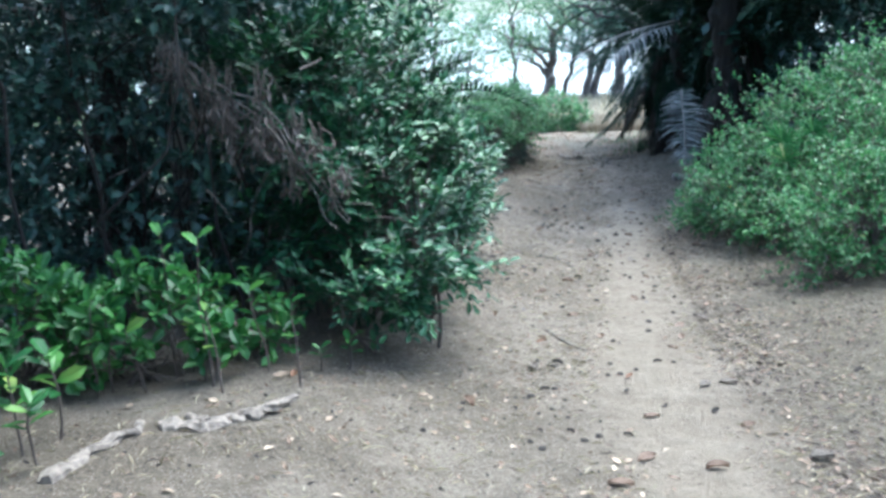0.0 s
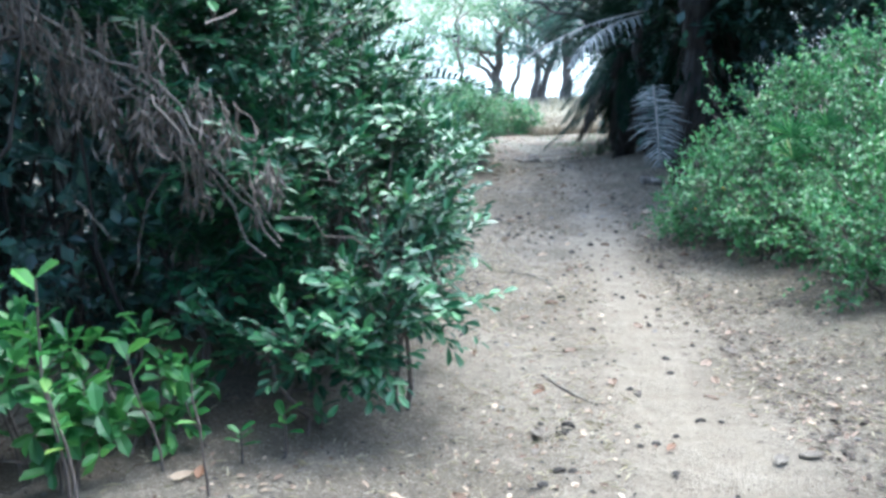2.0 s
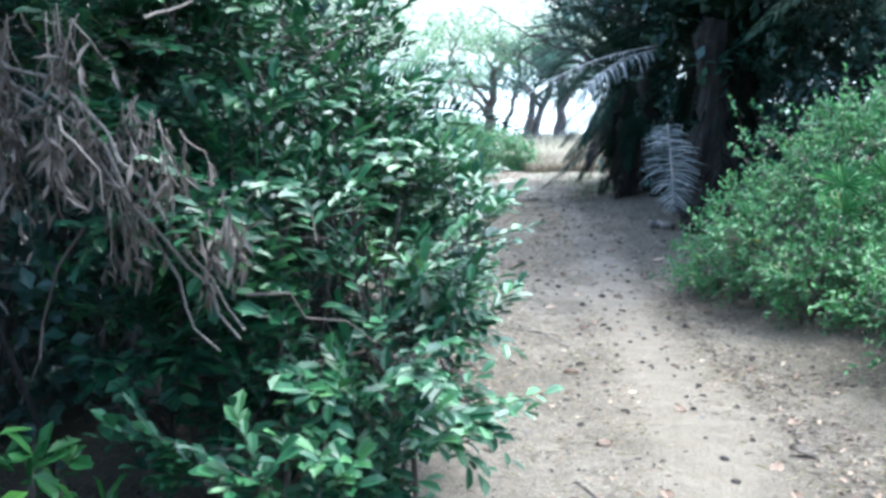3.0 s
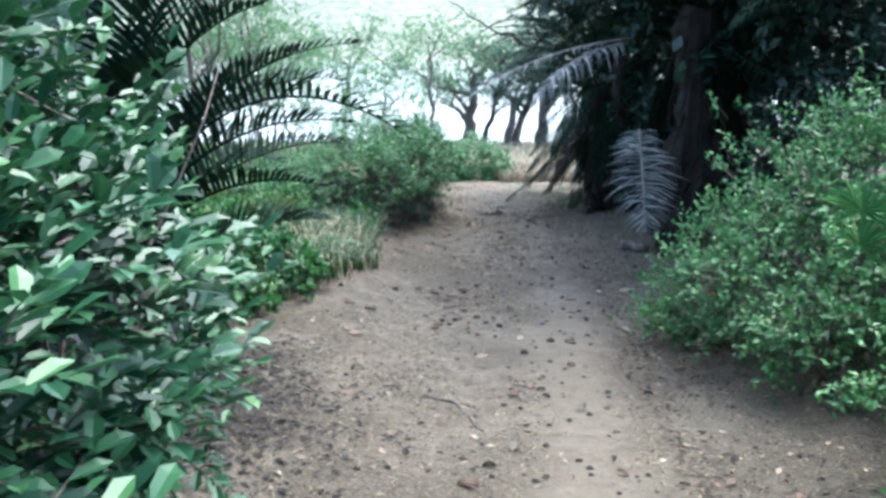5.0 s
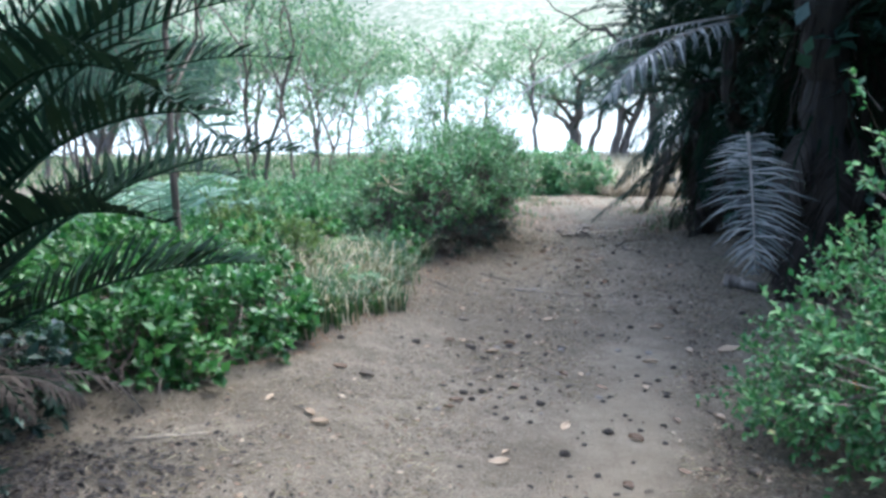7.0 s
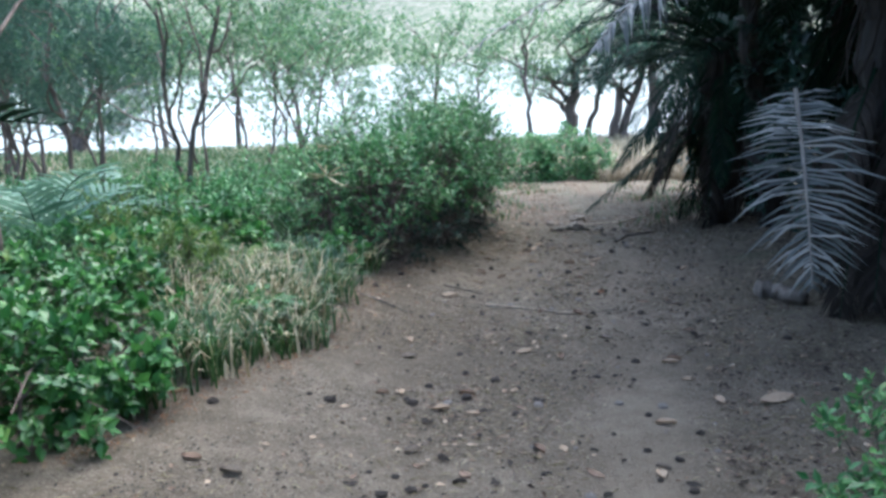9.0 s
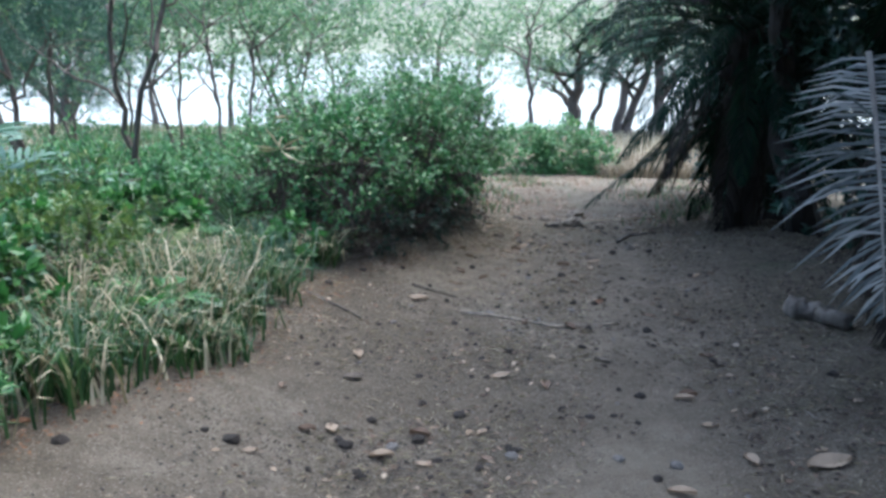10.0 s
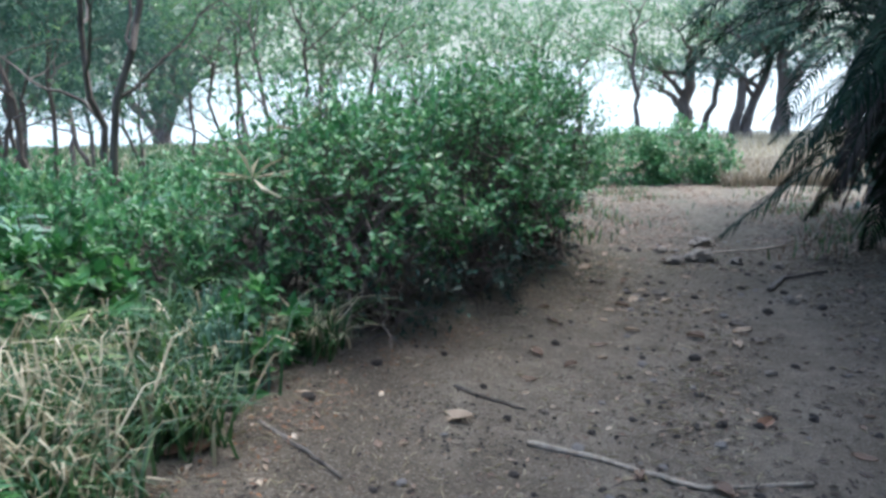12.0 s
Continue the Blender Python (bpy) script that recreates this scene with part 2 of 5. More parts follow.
    sep = nd.new("ShaderNodeSeparateColor")
    ln.new(vor.outputs["Color"], sep.inputs[0])
    ln.new(sep.outputs[0], tone.inputs[0])
    mix2 = nd.new("ShaderNodeMixRGB")
    ln.new(mul.outputs[0], mix2.inputs[0])
    ln.new(mix.outputs[0], mix2.inputs[1])
    ln.new(tone.outputs[0], mix2.inputs[2])
    vor2 = nd.new("ShaderNodeTexVoronoi")
    vor2.inputs["Scale"].default_value = 95
    ln.new(co, vor2.inputs["Vector"])
    spot2 = ramp(nd, [(0.2, (0.8, 0.8, 0.8)), (0.46, (0, 0, 0))])
    ln.new(vor2.outputs["Distance"], spot2.inputs[0])
    tone2 = ramp(nd, [(0.25, (0.075, 0.062, 0.052)), (0.5, (0.17, 0.14, 0.115)), (0.62, (0.27, 0.23, 0.19)), (0.85, (0.5, 0.45, 0.38))])
    sep2 = nd.new("ShaderNodeSeparateColor")
    ln.new(vor2.outputs["Color"], sep2.inputs[0])
    ln.new(sep2.outputs[0], tone2.inputs[0])
    mix4 = nd.new("ShaderNodeMixRGB")
    keep_off = nd.new("ShaderNodeMath")
    keep_off.operation = "MULTIPLY_ADD"
    keep_off.inputs[1].default_value, keep_off.inputs[2].default_value = -0.9, 1.0
    ln.new(tread.outputs[0], keep_off.inputs[0])
    crumb = nd.new("ShaderNodeMath")
    crumb.operation = "MULTIPLY"
    ln.new(spot2.outputs[0], crumb.inputs[0])
    ln.new(keep_off.outputs[0], crumb.inputs[1])
    ln.new(crumb.outputs[0], mix4.inputs[0])
    ln.new(mix2.outputs[0], mix4.inputs[1])
    ln.new(tone2.outputs[0], mix4.inputs[2])
    mix2 = mix4
    # grass and scrub away from the path and on far hills, greyed as haze
    xyz = nd.new("ShaderNodeSeparateXYZ")
    ln.new(co, xyz.inputs[0])
    far = nd.new("ShaderNodeMapRange")
    far.inputs[1].default_value, far.inputs[2].default_value = 40, 300
    ln.new(xyz.outputs[1], far.inputs[0])
    scrub_n = noise_at(nd, ln, 0.12, 8, 0.8, co)
    hazy_scrub = ramp(nd, [(0.36, (0.09, 0.115, 0.075)), (0.5, (0.16, 0.175, 0.13)), (0.64, (0.28, 0.26, 0.22))])
    ln.new(scrub_n.outputs[0], hazy_scrub.inputs[0])
    mix3 = nd.new("ShaderNodeMixRGB")
    ln.new(far.outputs[0], mix3.inputs[0])
    ln.new(mix2.outputs[0], mix3.inputs[1])
    ln.new(hazy_scrub.outputs[0], mix3.inputs[2])
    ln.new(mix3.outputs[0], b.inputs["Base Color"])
    b.inputs["Roughness"].default_value = 0.95
    b.inputs["Specular IOR Level"].default_value = 0.15
    add = nd.new("ShaderNodeMath")
    add.operation = "MULTIPLY_ADD"
    add.inputs[1].default_value = 0.7
    ln.new(fine.outputs[0], add.inputs[0])
    ln.new(mid.outputs[0], add.inputs[2])
    bp = nd.new("ShaderNodeBump")
    bp.inputs["Strength"].default_value, bp.inputs["Distance"].default_value = 1.0, 0.09
    ln.new(add.outputs[0], bp.inputs["Height"])
    ln.new(bp.outputs[0], b.inputs["Normal"])
    return m


def water_material():
    m, nd, ln, b = nodes_of("lake water")
    # base colour raised to carry part of the pale sky's reflection
    b.inputs["Base Color"].default_value = (0.3, 0.33, 0.33, 1)
    b.inputs["Roughness"].default_value = 0.16
    b.inputs["IOR"].default_value = 1.33
    n = noise_at(nd, ln, 1.2, 4)
    bp = nd.new("ShaderNodeBump")
    bp.inputs["Strength"].default_value, bp.inputs["Distance"].default_value = 0.5, 0.15
    ln.new(n.outputs[0], bp.inputs["Height"])
    ln.new(bp.outputs[0], b.inputs["Normal"])
    return m


EARTH, WATER = ground_material(), water_material()

# ---- mesh helpers ----
rng = np.random.default_rng(7)


def link_mesh(name, verts, faces, material, parent=None, label="", smooth=False):
    me = bpy.data.meshes.new(name)
    verts = np.asarray(verts, dtype=np.float32)
    faces = np.asarray(faces, dtype=np.int32)
    k = faces.shape[1]
    me.vertices.add(len(verts))
    me.vertices.foreach_set("co", verts.ravel())
    me.loops.add(faces.size)
    me.loops.foreach_set("vertex_index", faces.ravel())
    me.polygons.add(len(faces))
    me.polygons.foreach_set("loop_start", np.arange(0, faces.size, k, dtype=np.int32))
    me.polygons.foreach_set("use_smooth", np.full(len(faces), smooth))
    me.update(calc_edges=True)
    me.materials.append(material)
    ob = new(name, me)
    if parent is not None:
        ob.parent = parent
    if label:
        ob["label"] = label
    return ob


def thing(name, label, category, at=(0, 0, 0), group=""):
    e = tagged(new(name), label, category, group)
    e.empty_display_size = 0.1
    e.matrix_basis = Matrix.Translation(at)
    return e


class Soup:
    """Collects triangles."""

    def __init__(self):
        self.v, self.f, self.n = [], [], 0

    def add(self, v, f):
        v, f = np.asarray(v, float), np.asarray(f, int)
        if f.shape[1] == 4:
            f = np.vstack([f[:, [0, 1, 2]], f[:, [0, 2, 3]]])
        self.v.append(v)
        self.f.append(f + self.n)
        self.n += len(v)

    def link(self, name, material, parent=None, label="", smooth=False, base=(0, 0, 0)):
        v = np.vstack(self.v) - np.asarray(base, float)
        return link_mesh(name, v, np.vstack(self.f), material, parent, label, smooth)


def unit(a):
    a = np.asarray(a, float)
    return a / np.maximum(np.linalg.norm(a, axis=-1, keepdims=True), 1e-9)


def tube(soup, pts, radii, sides=6, knobs=0.0):
    pts = np.asarray(pts, float)
    n = len(pts)
    radii = np.broadcast_to(np.asarray(radii, float), (n,))
    d = unit(np.gradient(pts, axis=0))
    ref = np.where(np.abs(d[:, 2:3]) > 0.9, [[1.0, 0, 0]], [[0, 0, 1.0]])
    u = unit(np.cross(d, ref))
    w = np.cross(d, u)
    a = np.linspace(0, 2 * np.pi, sides, endpoint=False)
    r = radii[:, None] * (1 + knobs * rng.uniform(-1, 1, (n, sides)))
    v = pts[:, None] + r[..., None] * (np.cos(a)[None, :, None] * u[:, None] + np.sin(a)[None, :, None] * w[:, None])
    i = np.arange(n - 1)[:, None] * sides
    j = np.arange(sides)[None]
    jn = (j + 1) % sides
    q = np.stack([i + j, i + jn, i + sides + jn, i + sides + j], -1).reshape(-1, 4)
    v = np.vstack([v.reshape(-1, 3), pts[:1], pts[-1:]])
    caps = [[jn_, j_, n * sides] for j_, jn_ in zip(range(sides), [*range(1, sides), 0])]
    caps += [[(n - 1) * sides + j_, (n - 1) * sides + jn_, n * sides + 1] for j_, jn_ in zip(range(sides), [*range(1, sides), 0])]
    q = np.vstack([q[:, [0, 1, 2]], q[:, [0, 2, 3]], caps])
    soup.add(v, q)


def bend(a, b, steps=6, wander=0.05, sag=0.0):
    """A crooked line from a to b."""
    a, b = np.asarray(a, float), np.asarray(b, float)
    t = np.linspace(0, 1, steps)[:, None]
    p = a + (b - a) * t
    k = np.cumsum(rng.normal(0, 1, (steps, 3)), 0)
    k -= k[0] + (k[-1] - k[0]) * t
    p += k * wander * np.linalg.norm(b - a) / math.sqrt(steps)
    p[:, 2] -= sag * 4 * (t * (1 - t))[:, 0]
    return p


LEAF8 = np.array([[0, 0, 0], [0.3, 0.36, 0.06], [0.74, 0.44, 0.03], [1, 0, -0.12], [0.74, -0.44, 0.03], [0.3, -0.36, 0.06], [0.32, 0, -0.02], [0.72, 0, -0.05]])
LEAF8_F = np.array([[0, 6, 1], [6, 7, 2], [6, 2, 1], [7, 3, 2], [0, 5, 6], [5, 4, 6], [6, 4, 7], [7, 4, 3]])
LEAF5 = np.array([[0, 0, 0], [0.45, 0.5, 0.05], [0.45, -0.5, 0.05], [1, 0, -0.1], [0.5, 0, -0.03]])
LEAF5_F = np.array([[0, 4, 1], [0, 2, 4], [4, 3, 1], [4, 2, 3]])


def add_leaves(soup, at, along, face, length, width, fine=False):
    """Leaves at places, each along a direction, its face turned to another."""
    tv, tf = (LEAF8, LEAF8_F) if fine else (LEAF5, LEAF5_F)
    at, x = np.asarray(at, float), unit(along)
    y = unit(np.cross(face, x))
    z = np.cross(x, y)
    length = np.broadcast_to(np.asarray(length, float), (len(at),))[:, None, None]
    width = np.broadcast_to(np.asarray(width, float), (len(at),))[:, None, None]
    v = at[:, None] + length * tv[None, :, 0:1] * x[:, None] + width * tv[None, :, 1:2] * y[:, None] + length * tv[None, :, 2:3] * z[:, None]
    f = tf[None] + (np.arange(len(at)) * len(tv))[:, None, None]
    soup.add(v.reshape(-1, 3), f.reshape(-1, 3))


def add_twigs(leaves, wood, tips, outward, reach, count, length, width, fine=False, spread=0.9, lift=0.25, flat=False):
    """At each tip a twig with a spray of leaves; flat: in two rows along it."""
    m = len(tips)
    d = unit(unit(outward) + rng.normal(0, 0.55, (m, 3)) + [0, 0, lift])
    r = reach * rng.uniform(0.6, 1.3, m)
    if wood is not None:
        side = unit(np.cross(d, rng.normal(0, 1, (m, 3)))) * 0.0035
        a, b = tips - d * r[:, None] * 0.6, tips + d * r[:, None]
        v = np.stack([a - side, a + side, b], 1).reshape(-1, 3)
        wood.add(v, np.arange(m * 3).reshape(-1, 3))
    s = rng.uniform(0, 1, (m, count))
    s[:, 0] = 1
    p = tips[:, None] + d[:, None] * (r[:, None] * s)[..., None]
    if flat:
        s = np.broadcast_to(np.linspace(1.0, -0.35, count), (m, count))
        p = tips[:, None] + d[:, None] * (r[:, None] * s)[..., None]
        row = unit(np.cross(d, [0, 0, 1.0]))[:, None] * np.where(np.arange(count) % 2, 1.0, -1.0)[None, :, None]
        row[:, 0] *= 0.2
        along = unit(d[:, None] * 0.75 + row + 0.16 * rng.normal(0, 1, (m, count, 3)) + [0, 0, 0.12])
    else:
        along = unit(d[:, None] * 0.7 + unit(rng.normal(0, 1, (m, count, 3))) * spread)
    face = unit(np.array([0, 0, 1.0]) + 0.22 * rng.normal(0, 1, (m, count, 3)) + 0.3 * unit(outward)[:, None]) if flat else unit(np.array([0, 0, 1.0]) + 0.45 * rng.normal(0, 1, (m, count, 3)) + 0.35 * unit(outward)[:, None])
    L = length * rng.uniform(0.6, 1.2, (m, count))
    add_leaves(leaves, p.reshape(-1, 3), along.reshape(-1, 3), face.reshape(-1, 3), L.ravel(), (L * width).ravel(), fine)


# ---- the lie of the land ----
PROFILE_Y = [-12, -4, 0, 4, 7, 10, 13, 15, 17.3, 20.8, 28, 32, 38, 46, 52, 60, 75, 500, 545, 570, 700, 900, 1500]
PROFILE_Z = [1.3, 0.55, 0, -0.58, -1.04, -1.55, -1.75, -1.84, -1.95, -2.35, -3.1, -3.5, -3.75, -3.9, -4.3, -6.6, -10, -10, -6.4, -4, 22, 95, 150]
PATH_Y, PATH_X = [-12, 0, 4, 7, 10, 14, 18, 22, 30], [0.3, 0.45, 0.75, 1.35, 1.75, 2.1, 2.6, 3.4, 4.4]


def ease(t):
    t = np.clip(t, 0, 1)
    return t * t * (3 - 2 * t)


def ground_z(x, y):
    x, y = np.asarray(x, float), np.asarray(y, float)
    z = (np.interp(y - 0.7, PROFILE_Y, PROFILE_Z) + np.interp(y, PROFILE_Y, PROFILE_Z) + np.interp(y + 0.7, PROFILE_Y, PROFILE_Z)) / 3
    d = x - np.interp(y, PATH_Y, PATH_X)
    w = 1 - ease((y - 20) / 8)
    z = z + w * (0.25 * ease((-d - 0.3) / 1.5) + 0.15 * ease((d - 1.0) / 1.5))
    rough = 0.018 * np.sin(x * 3.1 + 1.3 * np.sin(y * 1.7)) * np.sin(y * 2.7 + 0.8 * np.sin(x * 2.3)) + 0.007 * np.sin(x * 11 + 2 * np.sin(y * 5)) * np.sin(y * 13 + x * 3)
    hills = ease((y - 560) / 250) * (14 * np.sin(x * 0.011 + 1.0) + 9 * np.sin(x * 0.023 + y * 0.012))
    return z + rough * (np.abs(y) < 60) + hills


def build_ground():
    xs = np.concatenate([-np.geomspace(1500, 8, 40), np.arange(-7.8, -2, 0.2), np.arange(-2, 5, 0.065), np.arange(5, 9, 0.2), np.geomspace(9, 1500, 40)])
    ys = np.concatenate([-np.geomspace(300, 3, 20), np.arange(-2.8, 1, 0.15), np.arange(1, 19, 0.065), np.arange(19, 32, 0.2), np.arange(32, 80, 1.0), np.geomspace(81, 1600, 60)])
    X, Y = np.meshgrid(xs, ys, indexing="ij")
    v = np.stack([X, Y, ground_z(X, Y)], -1).reshape(-1, 3)
    i, j = np.meshgrid(np.arange(len(xs) - 1), np.arange(len(ys) - 1), indexing="ij")
    k = i * len(ys) + j
    f = np.stack([k, k + len(ys), k + len(ys) + 1, k + 1], -1).reshape(-1, 4)
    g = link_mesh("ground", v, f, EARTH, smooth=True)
    tagged(g, "sandy brown earth path with trodden leaf litter", "ground", kind="structure")


build_ground()
lake = link_mesh("water", [(-1500, 55, -6.3), (1500, 55, -6.3), (1500, 600, -6.3), (-1500, 600, -6.3)], [(0, 1, 2, 3)], WATER)
tagged(lake, "bright still lake water reflecting the pale sky", "water", kind="structure")

# ---- shrubs and thickets ----


def shrub(name, label, blobs, twigs, per_twig, length, width, material, bark=BARK, reach=0.12, fine=False, shell=(0.6, 1.06), stems=8, lift=0.25, gap=0.35, category="shrub", group="", cluster=5, bare=0.0, shoots=0, flat=False, ragged=0.34, dry=0):
    """blobs: centre and radii of the masses that make up the crown; bare: height of the leafless foot; shoots: long sprigs over the outline."""
    blobs = np.asarray(blobs, float)
    base = np.array([blobs[:, 0].mean(), blobs[:, 1].mean(), 0])
    base[2] = float(ground_z(base[0], base[1]))
    t = thing(name, label, category, base, group)
    leaves, wood = Soup(), Soup()
    area = blobs[:, 3] * blobs[:, 4] + blobs[:, 3] * blobs[:, 5] + blobs[:, 4] * blobs[:, 5]
    for b, share in zip(blobs, area / area.sum()):
        m = int(twigs * share * 1.6)
        d = np.repeat(unit(rng.normal(0, 1, (m // cluster + 1, 3))), cluster, 0)
        d = unit(d + rng.normal(0, 0.1, d.shape))
        m = len(d)
        lump = np.array([noise.noise(Vector(tuple(q * 3.0 + b[:3] * 3.0))) for q in d])
        keep = lump > -gap
        d, lump = d[keep], lump[keep]
        r = (np.repeat(rng.uniform(shell[0], shell[1], m // cluster + 1), cluster)[:m][keep] + rng.normal(0, 0.03, len(d))) * (1 + ragged * lump)
        p = b[:3] + d * r[:, None] * b[3:]
        inside = np.zeros(len(p), bool)
        for o in blobs:
            if o is not b:
                inside |= (((p - o[:3]) / o[3:]) ** 2).sum(1) < 0.3
        up = p[:, 2] - ground_z(p[:, 0], p[:, 1])
        ok = (up > 0.04) & ~inside & (up > bare * rng.uniform(0, 1.6, len(p)))
        if shoots and ok.any():
            far_out = np.argsort(-(d[:, 2] + 0.35 * rng.normal(0, 1, len(d))) * ok)[:max(1, int(shoots * share))]
            for c, o in zip(p[far_out], d[far_out]):
                along = unit(o + rng.normal(0, 0.35, 3) + [0, 0, 0.7])
                line = bend(c - along * 0.15, c + along * rng.uniform(0.12, 0.34), 6, 0.06)
                tube(wood, line, np.linspace(0.004, 0.002, 6), 4)
                at = np.repeat(line[1:], 3, 0)
                out = unit(along * 0.5 + unit(rng.normal(0, 1, at.shape)))
                add_leaves(leaves, at, out, unit(rng.normal(0, 0.5, at.shape) + [0, 0, 1.0]), length * rng.uniform(0.7, 1.2, len(at)), length * width, fine)
        if ok.any():
            add_twigs(leaves, wood, p[ok], d[ok] / b[3:] * b[3:].mean(), reach, per_twig, length, width, fine, lift=lift, flat=flat)
        for k in range(max(2, int(stems * share + 0.5))):
            foot = np.array([b[0] + rng.uniform(-0.3, 0.3) * b[3], b[1] + rng.uniform(-0.3, 0.3) * b[4], 0])
            foot[2] = float(ground_z(foot[0], foot[1])) - 0.03
            q = unit(rng.normal(0, 1, 3) + [0, 0, 0.7])
            top = b[:3] + q * b[3:] * 0.85
            line = bend(foot, top, 7, 0.12)
            tube(wood, line, np.linspace(0.014, 0.004, 7), 5)
            for s in range(3):
                c = line[rng.integers(2, 6)]
                tube(wood, bend(c, c + rng.normal(0, 1, 3) * b[3:] * 0.4, 4, 0.15), np.linspace(0.007, 0.002, 4), 4)
    stems_part = wood.link("branchwork", bark, t, base=base)
    if category == "herb":
        tagged(stems_part, kind="stuff")
    leaves.link("foliage", material, t, base=base)
    if dry:
        # bare dead twigs trailing on the earth round the foot
        low = Soup()
        for b in blobs[rng.integers(0, len(blobs), dry)]:
            a = rng.uniform(0, 2 * np.pi)
            out = np.array([math.cos(a), math.sin(a)])
            p, q = b[:2] + out * b[3:5] * 0.6, b[:2] + out * b[3:5] * rng.uniform(0.9, 1.3) + rng.normal(0, 0.12, 2)
            zp, zq = float(ground_z(p[0], p[1])), float(ground_z(q[0], q[1]))
            tube(low, bend((p[0], p[1], zp + rng.uniform(0.05, 0.35)), (q[0], q[1], zq + rng.uniform(0.005, 0.08)), 6, 0.12), np.linspace(0.005, 0.002, 6), 4)
        tagged(low.link("dry_twig", STICK, t, "dry grey-brown twigs", base=base), kind="stuff")
    return t


# dense glossy bush at the bend, left of the path
shrub("glossy_bush", "dense dark green bush with glossy oval leaves", [(-0.3, 4.9, 0.22, 0.44, 0.55, 0.46), (-0.24, 5.45, 0.25, 0.42, 0.62, 0.55), (-0.45, 4.33, -0.08, 0.3, 0.3, 0.14), (-0.16, 4.58, 0.0, 0.27, 0.34, 0.18), (-0.62, 5.5, 0.68, 0.56, 0.7, 0.7), (-0.35, 6.2, 0.1, 0.5, 0.6, 0.6), (-0.85, 4.95, 1.05, 0.4, 0.4, 0.36), (-0.95, 4.75, 0.12, 0.25, 0.16, 0.1), (-0.6, 4.6, 0.62, 0.28, 0.25, 0.16)],
      2300, 9, 0.074, 0.5, GLOSSY, reach=0.15, fine=True, stems=34, gap=0.1, lift=0.3, cluster=6, shell=(0.55, 1.16), flat=True)
shrub("glossy_bush", "dark glossy-leaved bush beside the palm", [(-1.12, 7.35, -0.38, 0.56, 0.62, 0.56), (-1.3, 6.6, 0.1, 0.75, 0.75, 0.9), (-0.75, 6.85, -0.55, 0.36, 0.4, 0.4)],
      1050, 9, 0.07, 0.48, GLOSSY, reach=0.16, fine=True, stems=16, gap=0.2, lift=0.3, flat=True)
shrub("thicket", "tall dark tangled thicket of small leaves", [(-2.0, 5.5, 0.5, 1.1, 0.8, 1.3), (-3.4, 5.1, 0.6, 1.2, 0.9, 1.5), (-1.3, 6.6, 0.8, 1.0, 1.0, 1.4), (-2.6, 5.8, 1.9, 1.6, 1.2, 1.2), (-4.4, 3.8, 0.8, 1.2, 1.2, 1.6), (-3.4, 4.6, -0.1, 1.1, 0.6, 0.5), (-1.6, 5.2, 1.5, 0.9, 0.6, 0.5), (-1.8, 4.6, 2.2, 1.0, 0.8, 0.45), (-1.0, 5.1, 2.0, 0.8, 0.7, 0.45)],
      5000, 7, 0.085, 0.6, THICKET_SHEEN, bark=BARK_DARK, reach=0.14, stems=60, gap=0.35, shell=(0.35, 1.08))
# the two blobs at z 2.6 are added overhead to shade the palm
shrub("thicket", "dark thicket closing in behind the bend", [(-3.0, 6.9, 0.6, 2.2, 0.7, 1.8), (-6.5, 5.5, 0.8, 1.6, 1.6, 2.0), (-3.2, 8.6, 0.2, 1.5, 1.2, 1.9), (-1.9, 9.3, 1.0, 1.0, 0.9, 1.5), (-3.2, 10.4, -0.2, 1.2, 1.0, 1.3), (-1.9, 8.4, -0.5, 0.8, 0.7, 0.7), (-2.1, 8.3, 1.3, 0.9, 0.8, 0.9), (-1.6, 8.0, 2.6, 1.1, 1.0, 0.6), (-2.2, 10.0, 2.6, 1.0, 1.0, 0.6), (-5.4, 8.6, 0.8, 1.6, 1.0, 2.2), (-7.6, 8.0, 1.0, 1.5, 1.2, 2.3)],
      5000, 7, 0.13, 0.62, THICKET_SHEEN, bark=BARK_DARK, reach=0.15, stems=40, gap=0.8, shell=(0.35, 1.08))
# blobs from x 7.4 to 8.2 are added behind to block side light
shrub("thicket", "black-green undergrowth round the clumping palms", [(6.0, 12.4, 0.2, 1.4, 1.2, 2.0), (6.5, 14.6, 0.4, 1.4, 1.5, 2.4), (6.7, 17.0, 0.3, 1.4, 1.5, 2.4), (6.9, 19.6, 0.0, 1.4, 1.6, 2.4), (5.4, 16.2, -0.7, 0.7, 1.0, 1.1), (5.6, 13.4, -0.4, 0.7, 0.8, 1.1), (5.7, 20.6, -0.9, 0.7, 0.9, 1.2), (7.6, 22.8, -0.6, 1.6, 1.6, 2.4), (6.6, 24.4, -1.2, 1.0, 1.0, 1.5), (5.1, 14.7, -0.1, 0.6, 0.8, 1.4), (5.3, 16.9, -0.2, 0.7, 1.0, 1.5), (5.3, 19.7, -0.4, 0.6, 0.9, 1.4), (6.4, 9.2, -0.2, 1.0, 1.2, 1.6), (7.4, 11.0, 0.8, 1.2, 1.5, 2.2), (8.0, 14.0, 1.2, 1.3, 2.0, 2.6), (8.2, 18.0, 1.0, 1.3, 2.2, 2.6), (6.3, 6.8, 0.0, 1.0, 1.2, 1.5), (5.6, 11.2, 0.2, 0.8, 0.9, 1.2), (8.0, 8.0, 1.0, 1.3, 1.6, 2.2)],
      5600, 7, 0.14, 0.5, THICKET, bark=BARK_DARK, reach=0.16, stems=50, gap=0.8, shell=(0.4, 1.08))

